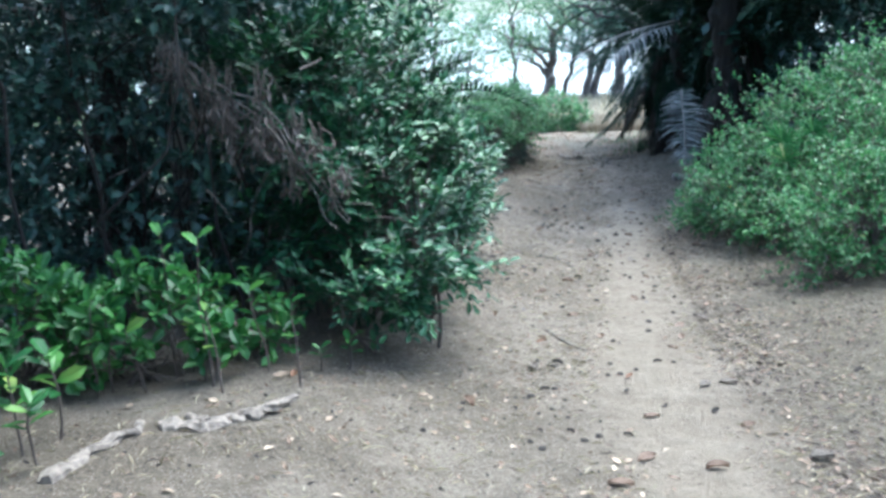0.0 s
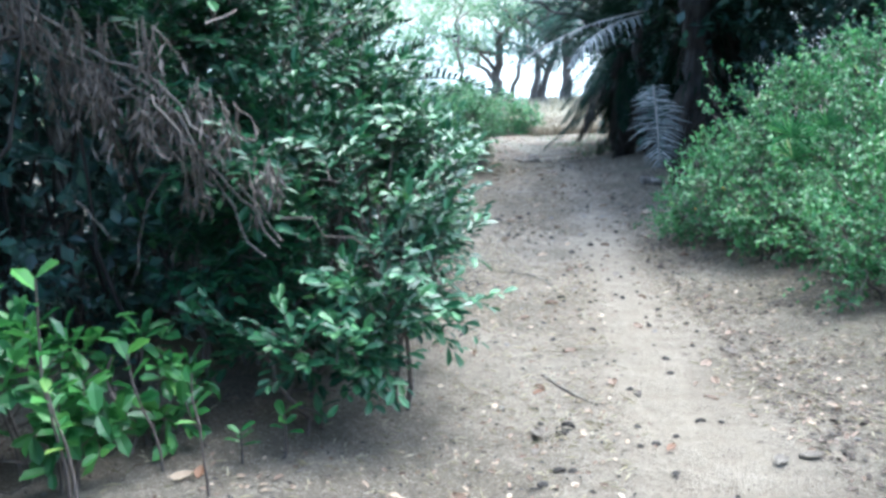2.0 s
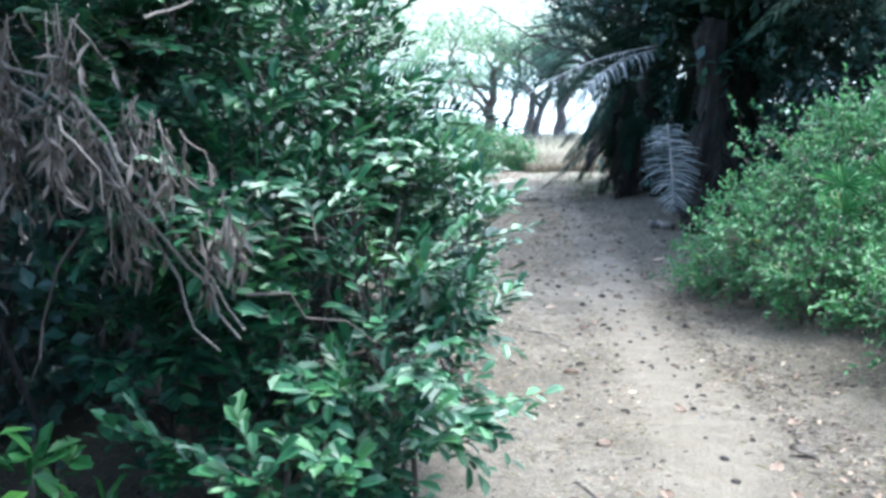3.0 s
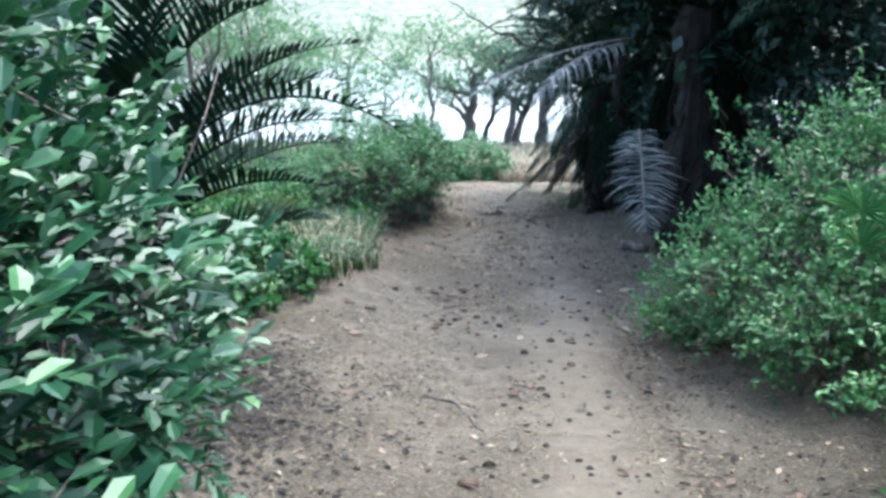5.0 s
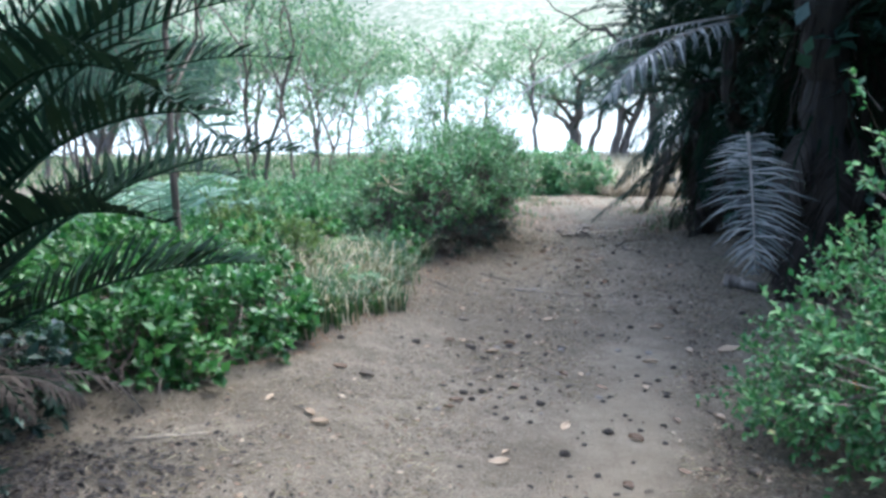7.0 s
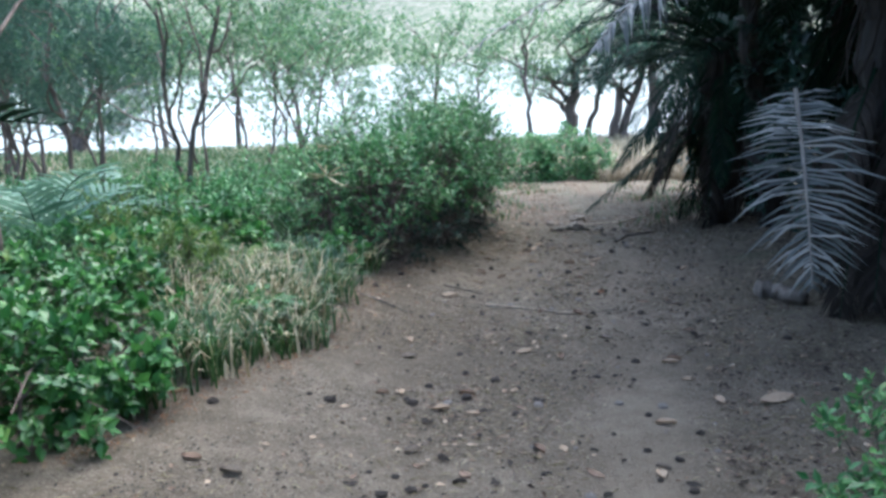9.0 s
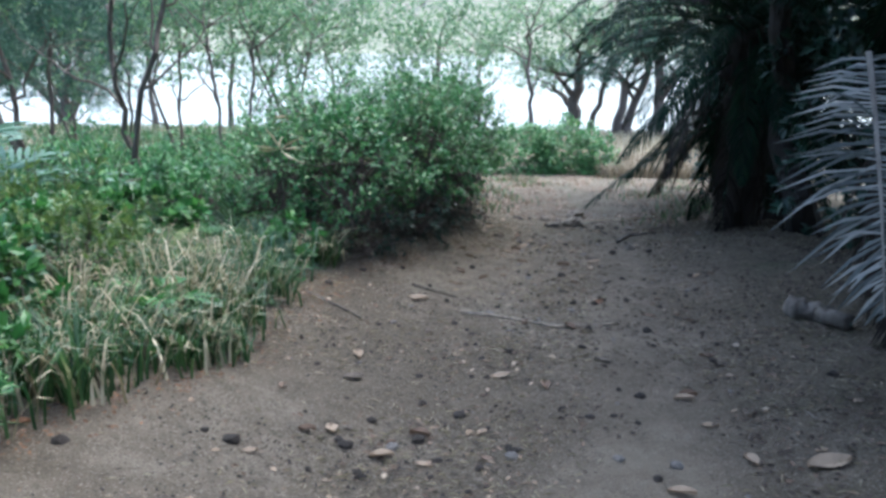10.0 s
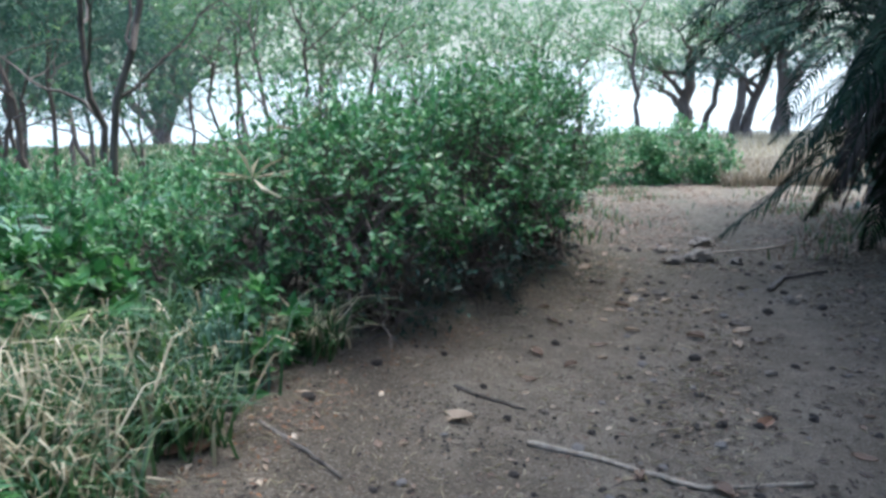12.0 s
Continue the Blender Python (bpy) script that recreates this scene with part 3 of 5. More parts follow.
# bright green shrubs right of the path
big_shrub = shrub("bright_shrub", "bright green fine-leaved shrub overhanging the path", [(3.6, 8.9, -0.62, 0.72, 0.85, 0.56), (3.5, 9.75, -0.9, 0.55, 0.7, 0.48), (4.3, 9.5, -0.3, 1.0, 1.1, 0.8), (3.3, 10.35, -1.25, 0.4, 0.5, 0.26), (4.2, 8.0, -0.5, 0.8, 0.8, 0.75), (3.3, 8.3, -0.85, 0.35, 0.4, 0.28), (4.6, 8.8, 0.35, 0.7, 0.8, 0.5)],
      5600, 8, 0.05, 0.52, BRIGHT, reach=0.13, stems=90, gap=0.2, cluster=6, shell=(0.42, 1.16), shoots=170, ragged=0.6, dry=60)
shrub("bright_shrub", "bright green shrub with dry twigs at its foot", [(3.5, 6.6, -0.5, 0.7, 0.65, 0.46), (4.3, 6.4, -0.2, 0.9, 0.9, 0.8), (3.05, 6.35, -0.75, 0.34, 0.3, 0.2), (4.5, 7.2, 0.15, 0.9, 0.9, 0.75), (3.7, 7.3, -0.55, 0.45, 0.45, 0.36)],
      4200, 8, 0.048, 0.52, BRIGHT, reach=0.13, stems=80, gap=0.2, cluster=6, shell=(0.42, 1.16), shoots=120, ragged=0.6, dry=70)


def orange_flowers(parent, spots):
    """Small round heads of orange petals among the leaves."""
    for x, y, z in spots:
        c = np.array([x, y, z]) - np.array(parent.matrix_basis.translation)
        s = Soup()
        d = unit(rng.normal(0, 1, (16, 3)) + [-0.4, -0.5, 0.6])
        add_leaves(s, c + d * 0.008, d, rng.normal(0, 1, (16, 3)), 0.02, 0.016)
        s.link("flower", FLOWER, parent, "small orange flower head")


orange_flowers(big_shrub, [(3.2, 9.7, -0.95), (3.22, 10.1, -1.12), (3.05, 8.9, -0.62)])

# hedge-like bush left of the path further on
shrub("hedge_bush", "waist-high green bush with bare twiggy foot", [(0.75, 15.9, -0.98, 0.58, 0.7, 0.4), (1.1, 17.0, -1.0, 0.66, 0.85, 0.5), (1.25, 18.3, -1.02, 0.68, 0.85, 0.6), (1.42, 19.5, -1.12, 0.54, 0.65, 0.66), (0.3, 17.2, -1.05, 0.7, 0.9, 0.46), (0.15, 15.9, -1.15, 0.45, 0.6, 0.36), (-0.3, 15.5, -1.32, 0.42, 0.5, 0.24), (-0.5, 16.8, -1.35, 0.5, 0.7, 0.26)],
      6200, 8, 0.056, 0.52, HEDGE, bark=BARK, reach=0.13, stems=260, gap=0.12, cluster=6, shell=(0.5, 1.12), bare=0.55, shoots=150, ragged=0.45)
# darker leaves added low down to give the bush's shaded interior
shrub("hedge_bush", "dark low leaves giving the bush its shaded foot", [(0.85, 15.75, -1.45, 0.4, 0.6, 0.26), (1.2, 16.9, -1.5, 0.45, 0.8, 0.3), (1.4, 18.3, -1.6, 0.42, 0.8, 0.3)],
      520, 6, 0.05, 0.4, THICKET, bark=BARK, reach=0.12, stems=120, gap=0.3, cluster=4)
shrub("hedge_bush", "sparse sprigs rising over the bush top", [(0.4, 16.6, -0.7, 0.7, 0.8, 0.3), (1.0, 17.8, -0.75, 0.7, 0.9, 0.35), (1.7, 18.6, -0.9, 0.4, 0.6, 0.45), (0.3, 18.8, -0.8, 0.8, 0.8, 0.35)],
      500, 6, 0.055, 0.45, HEDGE, reach=0.22, stems=40, gap=0.3, lift=1.0, cluster=3)
shrub("far_bush", "low rounded dark green bush beside the far path", [(2.9, 32.4, -3.0, 1.1, 0.9, 0.75), (4.2, 32.6, -2.95, 1.0, 0.8, 0.8), (5.0, 32.5, -3.15, 0.6, 0.6, 0.6)],
      1500, 6, 0.12, 0.5, HEDGE, reach=0.2, stems=16)

# ---- palms ----


def frond(parent, foot, heading, rise, length, droop, leaflet, pairs, material, name="frond", vee=0.6, label="", rachis=0.014, sweep=0.5, hang=0.0, wide=0.012, rag=0.0, bow=0.8, bare=0.14):
    """A feather-shaped palm leaf: an arching midrib and two rows of leaflets. Angles in degrees."""
    f = thing(name, "", "", (0, 0, 0))
    if label:
        f["label"] = label
    f.parent = parent
    n = 22
    h = radians(heading)
    ang = radians(rise) - radians(droop) * np.linspace(0, 1, n) ** 1.4
    step = length / (n - 1)
    flat = np.concatenate([[0], np.cumsum(np.cos(ang[:-1]) * step)])
    up = np.concatenate([[0], np.cumsum(np.sin(ang[:-1]) * step)])
    pts = np.stack([foot[0] + flat * math.cos(h), foot[1] + flat * math.sin(h), foot[2] + up], 1)
    s = Soup()
    tube(s, pts, np.linspace(rachis, 0.003, n), 5)
    s.link("midrib", BARK_PALE if material is PALM_GREY else PALM_SHADED, f)
    t = np.linspace(bare, 1.0, pairs)
    p = np.stack([np.interp(t, np.linspace(0, 1, n), pts[:, k]) for k in range(3)], 1)
    d = unit(np.gradient(p, axis=0))
    side = np.array([-math.sin(h), math.cos(h), 0.0])
    nrm = unit(np.cross(d, side))
    nrm *= np.where(nrm[:, 2:3] < 0, -1, 1)
    q = Soup()
    for sg in (-1, 1):
        k = len(p)
        L = leaflet * np.sin(np.pi * np.clip(t * 0.86 + 0.12, 0, 1)) ** 0.7 * rng.uniform(0.85, 1.1, k)
        a = unit(sg * side + nrm * vee + d * (sweep + bow * t[:, None] ** 2) + rng.normal(0, 0.07, (k, 3)))
        if rag:
            a = unit(a + rng.normal(0, rag, (k, 3)) * [1, 0.6, 1])
            L = L * rng.uniform(1 - 2 * rag, 1.05, k) * np.where(rng.uniform(0, 1, k) < rag, 0.4, 1)
        w = unit(np.cross(a, nrm + rng.normal(0, 0.2, (k, 3)))) * wide
        mid = p + a * L[:, None] * 0.5
        tip = p + a * L[:, None] + np.array([0, 0, -1]) * (L * (0.12 + hang))[:, None]
        v = np.stack([p - w * 0.6, p + w * 0.6, mid + w, mid - w, tip], 1).reshape(-1, 3)
        i = (np.arange(k) * 5)[:, None]
        tri = np.concatenate([i + [0, 1, 2], i + [0, 2, 3], i + [3, 2, 4]])
        q.add(v, tri)
    q.link("blade", material, f)
    return f


def reach_frond(parent, foot, tip, droop, *rest, **more):
    """A frond that arches from its foot to a tip."""
    foot, tip = np.asarray(foot, float), np.asarray(tip, float)
    ang = -radians(droop) * np.linspace(0, 1, 22)[:-1] ** 1.4
    fx, fz = np.cos(ang).sum() / 21, np.sin(ang).sum() / 21
    h, v = math.hypot(tip[0] - foot[0], tip[1] - foot[1]), tip[2] - foot[2]
    rise = math.degrees(math.atan2(v, h) - math.atan2(fz, fx))
    return frond(parent, foot, math.degrees(math.atan2(tip[1] - foot[1], tip[0] - foot[0])), rise, math.hypot(h, v) / math.hypot(fx, fz), droop, *rest, **more)


def palm_trunk(parent, foot, top, radius, skirt=0):
    s = Soup()
    line = bend(foot, top, 14, 0.04)
    tube(s, line, radius * (1 + 0.12 * np.cos(np.arange(14) * np.pi)), 10, 0.12)
    s.link("trunk", BARK_DARK, parent)
    if skirt:
        q = Soup()
        for k in range(skirt):
            c = line[rng.integers(3, 14)]
            a = rng.uniform(0, 2 * np.pi)
            o = np.array([math.cos(a), math.sin(a), 0])
            e = c + o * rng.uniform(0.15, 0.4) + [0, 0, -rng.uniform(0.2, 0.9)]
            tube(q, bend(c + o * radius * 0.8, e, 5, 0.1, -0.08), np.linspace(0.012, 0.004, 5), 4)
        q.link("dead_thatch", DEAD_SHADED, parent, "dry hanging stalks darkened for deep shade")


def palm_left():
    c = np.array([-1.05, 9.15, 0.0])
    c[2] = float(ground_z(c[0], c[1]))
    t = thing("palm", "young palm with arching dark green feather fronds", "palm")
    palm_trunk(t, c - [0, 0, 0.1], c + [-0.05, 0, 0.55], 0.13, 20)
    crown = c + [0, 0, 0.5]
    for heading, rise, length, droop in ((8, 74, 2.5, 75), (-35, 78, 2.4, 70), (-60, 70, 2.2, 80),
                                         (30, 66, 2.3, 80), (60, 60, 2.2, 80), (-80, 60, 1.6, 70), (100, 70, 2.3, 80), (140, 65, 2.2, 80), (180, 70, 2.3, 85), (215, 65, 2.2, 80), (-110, 75, 2.2, 75),
                                         (-15, 84, 2.6, 60), (40, 82, 2.6, 60), (-50, 86, 2.5, 50), (20, 30, 1.5, 40), (-40, 40, 1.4, 55)):
        frond(t, crown + [rng.uniform(-0.06, 0.06), rng.uniform(-0.06, 0.06), rng.uniform(-0.15, 0.1)], heading, rise, length, droop, 0.36, 44, PALM_SHADED, vee=0.75, wide=0.015)
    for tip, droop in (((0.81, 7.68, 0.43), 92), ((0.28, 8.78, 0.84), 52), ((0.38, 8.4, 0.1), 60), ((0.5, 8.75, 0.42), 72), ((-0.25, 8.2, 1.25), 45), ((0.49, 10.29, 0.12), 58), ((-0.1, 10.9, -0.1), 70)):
        reach_frond(t, crown + rng.uniform(-0.05, 0.05, 3), tip, droop, 0.36, 46, PALM_SHADED, vee=0.75, wide=0.014, rachis=0.018)
    # low fronds take the shade-darkened colour so that they stay dim
    for k in range(11):
        a = 32.7 * k
        frond(t, crown + [0.12 * math.cos(radians(a)), 0.12 * math.sin(radians(a)), -0.15], a, rng.uniform(-5, 45), rng.uniform(0.5, 1.0), rng.uniform(60, 120), 0.16, 20, DEAD_SHADED, "low_frond", vee=0.1, sweep=0.9, hang=0.3, label="low drooping dark frond", rachis=0.009)


def palm_right(foot, height, fronds, seed_turn, skirts=22, hollow=False):
    """hollow: the side towards the walker stays open under the crown."""
    c = np.array([foot[0], foot[1], float(ground_z(foot[0], foot[1]))])
    t = thing("palm", "large clumping palm with dense dark drooping fronds", "palm")
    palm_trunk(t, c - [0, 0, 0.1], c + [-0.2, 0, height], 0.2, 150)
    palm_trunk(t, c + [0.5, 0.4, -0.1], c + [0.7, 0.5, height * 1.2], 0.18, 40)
    for k in range(fronds):
        a = seed_turn + k * 137.5
        lo = k / fronds
        near_side = math.cos(radians(a - 235)) > 0.1
        if math.cos(radians(a)) < 0 and lo > 0.72 or hollow and near_side and lo > 0.55:
            a += 180
        rise = 65 - (50 if hollow and near_side else 75) * lo
        frond(t, c + [-0.2 * (1 - lo), 0, height - 0.7 * lo + 0.2], a, rise, rng.uniform(2.2, 2.9), rng.uniform(75, 105) - 20 * lo - (25 if hollow and near_side else 0), 0.42, 46, PALM_SHADED, vee=0.35, hang=0.25)
    for k in range(skirts):
        a = seed_turn + k * 360 / skirts
        o = np.array([math.cos(radians(a)), math.sin(radians(a)), 0])
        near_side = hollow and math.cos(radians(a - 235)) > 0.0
        frond(t, c + o * 0.25 + [-0.1, 0, height * (rng.uniform(0.35, 0.6) if near_side else rng.uniform(0.5, 1.05))], a, rng.uniform(-80, -60) if near_side else rng.uniform(-75, -25), rng.uniform(0.9, 1.3) if near_side else rng.uniform(1.2, 1.9), rng.uniform(5, 30), 0.3, 34, DEAD_SHADED if near_side or k % 3 == 0 else PALM_SHADED, "dead_frond", vee=0.1, sweep=0.9, hang=0.3, label="dead drooping frond")
    return t


right_palm = palm_right((4.75, 13.9), 3.0, 92, 20, 34, True)
reach_frond(right_palm, (3.6, 12.93, 0.0), (3.56, 12.39, -1.06), 14, 0.46, 62, PALM_GREY, vee=0.05, label="hanging silvery-grey dead frond", sweep=0.0, wide=0.0078, rag=0.16, bow=0.9, hang=0.05, rachis=0.014, bare=0.02)
reach_frond(right_palm, (3.8, 13.9, 0.95), (2.46, 13.22, 0.27), 48, 0.35, 46, PALM_GREY, vee=-0.25, label="pale grey drooping frond", sweep=0.35, rag=0.12, hang=0.3, wide=0.011)
reach_frond(right_palm, (3.8, 14.0, 1.0), (1.56, 13.2, 0.2), 30, 0.22, 44, PALM_GREY, vee=0.0, label="long thin grey drooping frond", sweep=0.7, rag=0.15, hang=0.2, wide=0.008)
palm_right((4.85, 18.5), 2.3, 46, 75, 26)
palm_right((5.75, 22.3), 2.5, 46, 10, 26)
palm_right((6.5, 11.6), 3.0, 44, 130, 16)
palm_left()
# dark leaves, partly added to stand in for the hollow's black shade
shrub("thicket", "dark low growth filling the shaded palm foot", [(-1.3, 8.35, -0.8, 0.55, 0.5, 0.36), (-0.95, 8.75, -1.0, 0.35, 0.3, 0.2), (-1.7, 7.9, -0.6, 0.5, 0.5, 0.5), (-1.25, 9.6, -0.95, 0.5, 0.45, 0.3), (-1.9, 9.6, -0.7, 0.6, 0.6, 0.55), (-0.85, 7.75, -0.95, 0.4, 0.5, 0.24), (-0.6, 7.2, -0.92, 0.35, 0.4, 0.2)],
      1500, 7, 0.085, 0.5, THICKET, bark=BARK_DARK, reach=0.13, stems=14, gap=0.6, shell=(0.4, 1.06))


# ---- trees ----


def limb(wood, tips, a, b, r0, r1, depth, spread):
    line = bend(a, b, 8, 0.09)
    tube(wood, line, np.linspace(r0, r1, 8), 7 if r0 > 0.05 else 5, 0.06)
    if depth == 0:
        tips.append(line[-1])
        tips.append(line[5])
        return
    L = np.linalg.norm(np.asarray(b) - np.asarray(a))
    d = unit(np.asarray(b, float) - np.asarray(a, float))
    for k in range(3):
        s = line[[4, 6, 7][k]]
        e = s + unit(d + rng.normal(0, spread, 3) * [1, 1, 0.6]) * L * rng.uniform(0.45, 0.75)
        limb(wood, tips, s, e, r1 * 1.0, r1 * 0.35, depth - 1, spread)


def tree(name, label, foot, trunks, radius, material, leaf, sprays, bark=BARK, depth=2, puff=0.5, spread=0.75, per=7, wide=0.4, over=False):
    """trunks: heads of the trunk or trunks above the foot."""
    g = np.array([foot[0], foot[1], float(ground_z(foot[0], foot[1])) - 0.05])
    t = thing(name, label, "tree", g)
    crown, tips = Soup(), []
    for k, (dx, dy, dz) in enumerate(trunks):
        wood = Soup()
        a, b = g + [rng.uniform(-1, 1) * radius * (len(trunks) > 1) * 2, 0, 0], g + [dx, dy, dz]
        line = bend(a, b, 10, 0.065)
        flare = 1 + 0.5 * np.exp(-np.arange(10) * 1.2)
        tube(wood, line, np.linspace(radius, radius * 0.6, 10) * flare, 9, 0.08)
        wood.link("trunk", bark, t, base=g)
        d = unit(b - a)
        for m in range(6):
            s = line[[9, 9, 8, 7, 5, 4][m]]
            e = s + unit(d * 0.9 + rng.normal(0, spread, 3) * [1, 1, 0.5]) * dz * rng.uniform(0.3, 0.6)
            bough = Soup()
            limb(bough, tips, s, e, radius * 0.5, radius * 0.2, depth - 1, spread)
            bough.link("bough", bark, t, base=g)
    tips = np.array(tips)
    tips = tips[rng.uniform(0, 1, len(tips)) < 0.7]
    c = np.repeat(tips, sprays, 0) + rng.normal(0, puff, (len(tips) * sprays, 3)) * [1, 1, 0.55]
    side = c[:, 0] - np.interp(c[:, 1], PATH_Y, PATH_X)
    high = c[:, 2] > ground_z(c[:, 0], c[:, 1]) + 3.9
    clear = (high & (side > 0.8)) | (side > 2.4) if over else (np.abs(side) > 1.5) | (c[:, 1] > 24)
    c = c[(c[:, 2] > g[2] + 0.3) & clear]
    add_twigs(crown, None, c, rng.normal(0, 1, c.shape) + [0, 0, 0.3], leaf * 2.2, per, leaf, wide)
    crown.link("crown", material, t, base=g)
    return t


tree("lakeside_tree", "broad lakeside tree with a stout forked trunk", (6.15, 51.0), [(0.3, 0.2, 3.4)], 0.36, FEATHERY, 0.17, 13, puff=0.6, depth=3)
tree("lakeside_tree", "slender lakeside tree beside the water", (4.2, 48.5), [(-0.5, 0.3, 4.5)], 0.11, FEATHERY, 0.15, 26, puff=0.6)
tree("lakeside_tree", "slender leaning lakeside tree", (6.9, 50.0), [(0.9, 0.3, 4.6)], 0.14, FEATHERY, 0.15, 26, puff=0.6)
tree("lakeside_tree", "dark-trunked lakeside tree in the dry grass", (8.2, 47.5), [(0.3, 0.0, 4.2), (1.2, 0.2, 3.8)], 0.22, PINE, 0.18, 24, puff=0.6)
tree("lakeside_tree", "dark-trunked lakeside tree half hidden by palms", (9.6, 47.0), [(0.2, 0.3, 4.0)], 0.3, PINE, 0.18, 30, puff=0.6)
tree("lakeside_tree", "fan-shaped lakeside tree with several spreading trunks", (-20.2, 52.3), [(-3.0, 0.2, 4.6), (-1.4, 0.6, 5.2), (0.2, 0.3, 5.4), (1.6, 0.2, 5.2), (2.8, 0.0, 4.6)], 0.26, FEATHERY, 0.17, 13, puff=0.7)
for fx, fy, h, r in ((-14.5, 50, 5.2, 0.13), (-11.0, 51, 5.0, 0.12), (-27, 50, 5.5, 0.2), (-31, 47, 5.6, 0.2), (-8.0, 52, 4.6, 0.12), (-1.0, 52, 4.4, 0.12), (1.5, 53, 4.4, 0.1), (12.5, 48, 5, 0.2)):
    tree("lakeside_tree", "lakeside tree with a light feathery crown", (fx, fy), [(rng.uniform(-0.8, 0.8), 0.3, h)], r, FEATHERY, 0.17, 15, puff=0.5)

for fx, fy, tr, r, lf, mat, lab in (
        (-1.6, 17.5, [(-0.35, 0.1, 2.6), (0.35, 0.2, 2.7)], 0.045, 0.06, FEATHERY, "forked grey sapling in the grass"),
        (-4.3, 20.0, [(-0.1, 0.0, 3.0)], 0.055, 0.09, PINE, "thin straight sapling with a dark feathery crown"),
        (-2.35, 23.0, [(-0.5, 0.2, 2.8), (0.4, 0.1, 2.6)], 0.04, 0.08, FEATHERY, "slim many-stemmed sapling with sparse leaves"),
        (-2.0, 25.5, [(0.5, 0.2, 3.0), (-0.6, 0.0, 2.8)], 0.045, 0.09, FEATHERY, "slim leaning sapling with sparse leaves"),
        (-3.0, 28.5, [(-0.6, 0.1, 3.2), (0.6, 0.3, 3.0)], 0.05, 0.1, FEATHERY, "slim crooked sapling with sparse leaves"),
        (-1.4, 31.0, [(-0.9, 0.1, 3.2)], 0.06, 0.1, FEATHERY, "leaning sapling with sparse leaves"),
        (-4.4, 26.0, [(0.1, 0.1, 3.2), (-0.5, 0.2, 3.0)], 0.05, 0.1, FEATHERY, "thin sapling behind the grass"),
        (-8.0, 24.5, [(0.2, 0.1, 3.0)], 0.06, 0.1, PINE, "thin dark sapling with a feathery crown"),
        (-8.6, 30.0, [(0.3, 0.1, 3.4), (-0.7, 0.1, 3.2)], 0.06, 0.11, PINE, "twin-stemmed dark sapling in the field"),
        (-6.4, 28.0, [(0.0, 0.1, 3.2)], 0.05, 0.1, PINE, "thin pole-like sapling in tall grass"),
        (-5.0, 15.5, [(-0.1, 0.1, 2.8)], 0.06, 0.08, HEDGE, "dark-barked sapling at the field edge"),
        (-6.6, 22.5, [(-0.2, 0.1, 2.6), (0.4, 0.0, 2.8)], 0.05, 0.1, PINE, "dark feathery sapling in the field"),
        (-3.7, 19.6, [(0.1, 0.1, 2.7)], 0.04, 0.08, PINE, "slim dark feathery sapling in grass"),
        (-9.5, 27.0, [(0.1, 0.1, 3.0)], 0.06, 0.11, PINE, "dark feathery sapling near the shore"),
        (-12.0, 33.0, [(0.3, 0.1, 3.8), (-0.8, 0.1, 3.6)], 0.09, 0.12, FEATHERY, "spreading field tree with light leaves"),
        (-16.0, 38.0, [(0.5, 0.1, 4.2)], 0.12, 0.14, FEATHERY, "spreading field tree in dry grass"),
        (0.6, 27.0, [(-0.5, 0.1, 2.3), (0.5, 0.0, 2.2)], 0.03, 0.08, FEATHERY, "sparse twiggy sapling behind the hedge")):
    tree("sapling", lab, (fx, fy), tr, r * 0.78, mat, lf * 1.15, 42 if mat is PINE else 15, puff=0.3 if mat is PINE else 0.25, per=7, wide=0.22 if mat is PINE else 0.4)
tree("sapling", "slim brown-stemmed sapling forking above the herbs", (-1.05, 12.65), [(0.04, 0.1, 3.6)], 0.034, HEDGE, 0.05, 14, puff=0.3, per=7, wide=0.4)
for fx, fy in ((-2.2, 6.3), (-1.35, 6.0), (-3.6, 5.6)):
    tree("thicket_tree", "grey-trunked tree inside the dark thicket", (fx, fy), [(rng.uniform(-0.3, 0.3), 0.2, 3.6)], 0.075, THICKET_SHEEN, 0.09, 60, bark=BARK_PALE, puff=0.5)
# trees added above the view to keep sky light off thicket and palms
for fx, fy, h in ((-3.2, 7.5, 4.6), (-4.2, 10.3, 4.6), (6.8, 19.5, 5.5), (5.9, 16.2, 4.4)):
    tree("added_shade_tree", "tall dark tree added to shade the thicket", (fx, fy), [(rng.uniform(-0.4, 0.4), 0.1, h)], 0.13, THICKET, 0.2, 50, bark=BARK_DARK, puff=0.85, wide=0.6)
# added canopy, kept high out of view, that shades palms and path
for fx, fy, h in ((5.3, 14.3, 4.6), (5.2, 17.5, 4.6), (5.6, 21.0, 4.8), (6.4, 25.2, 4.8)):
    tree("added_shade_tree", "tall dark tree added to shade the palms", (fx, fy), [(-0.3, 0.1, h)], 0.13, THICKET, 0.22, 60, bark=BARK_DARK, puff=1.0, wide=0.6, over=True)

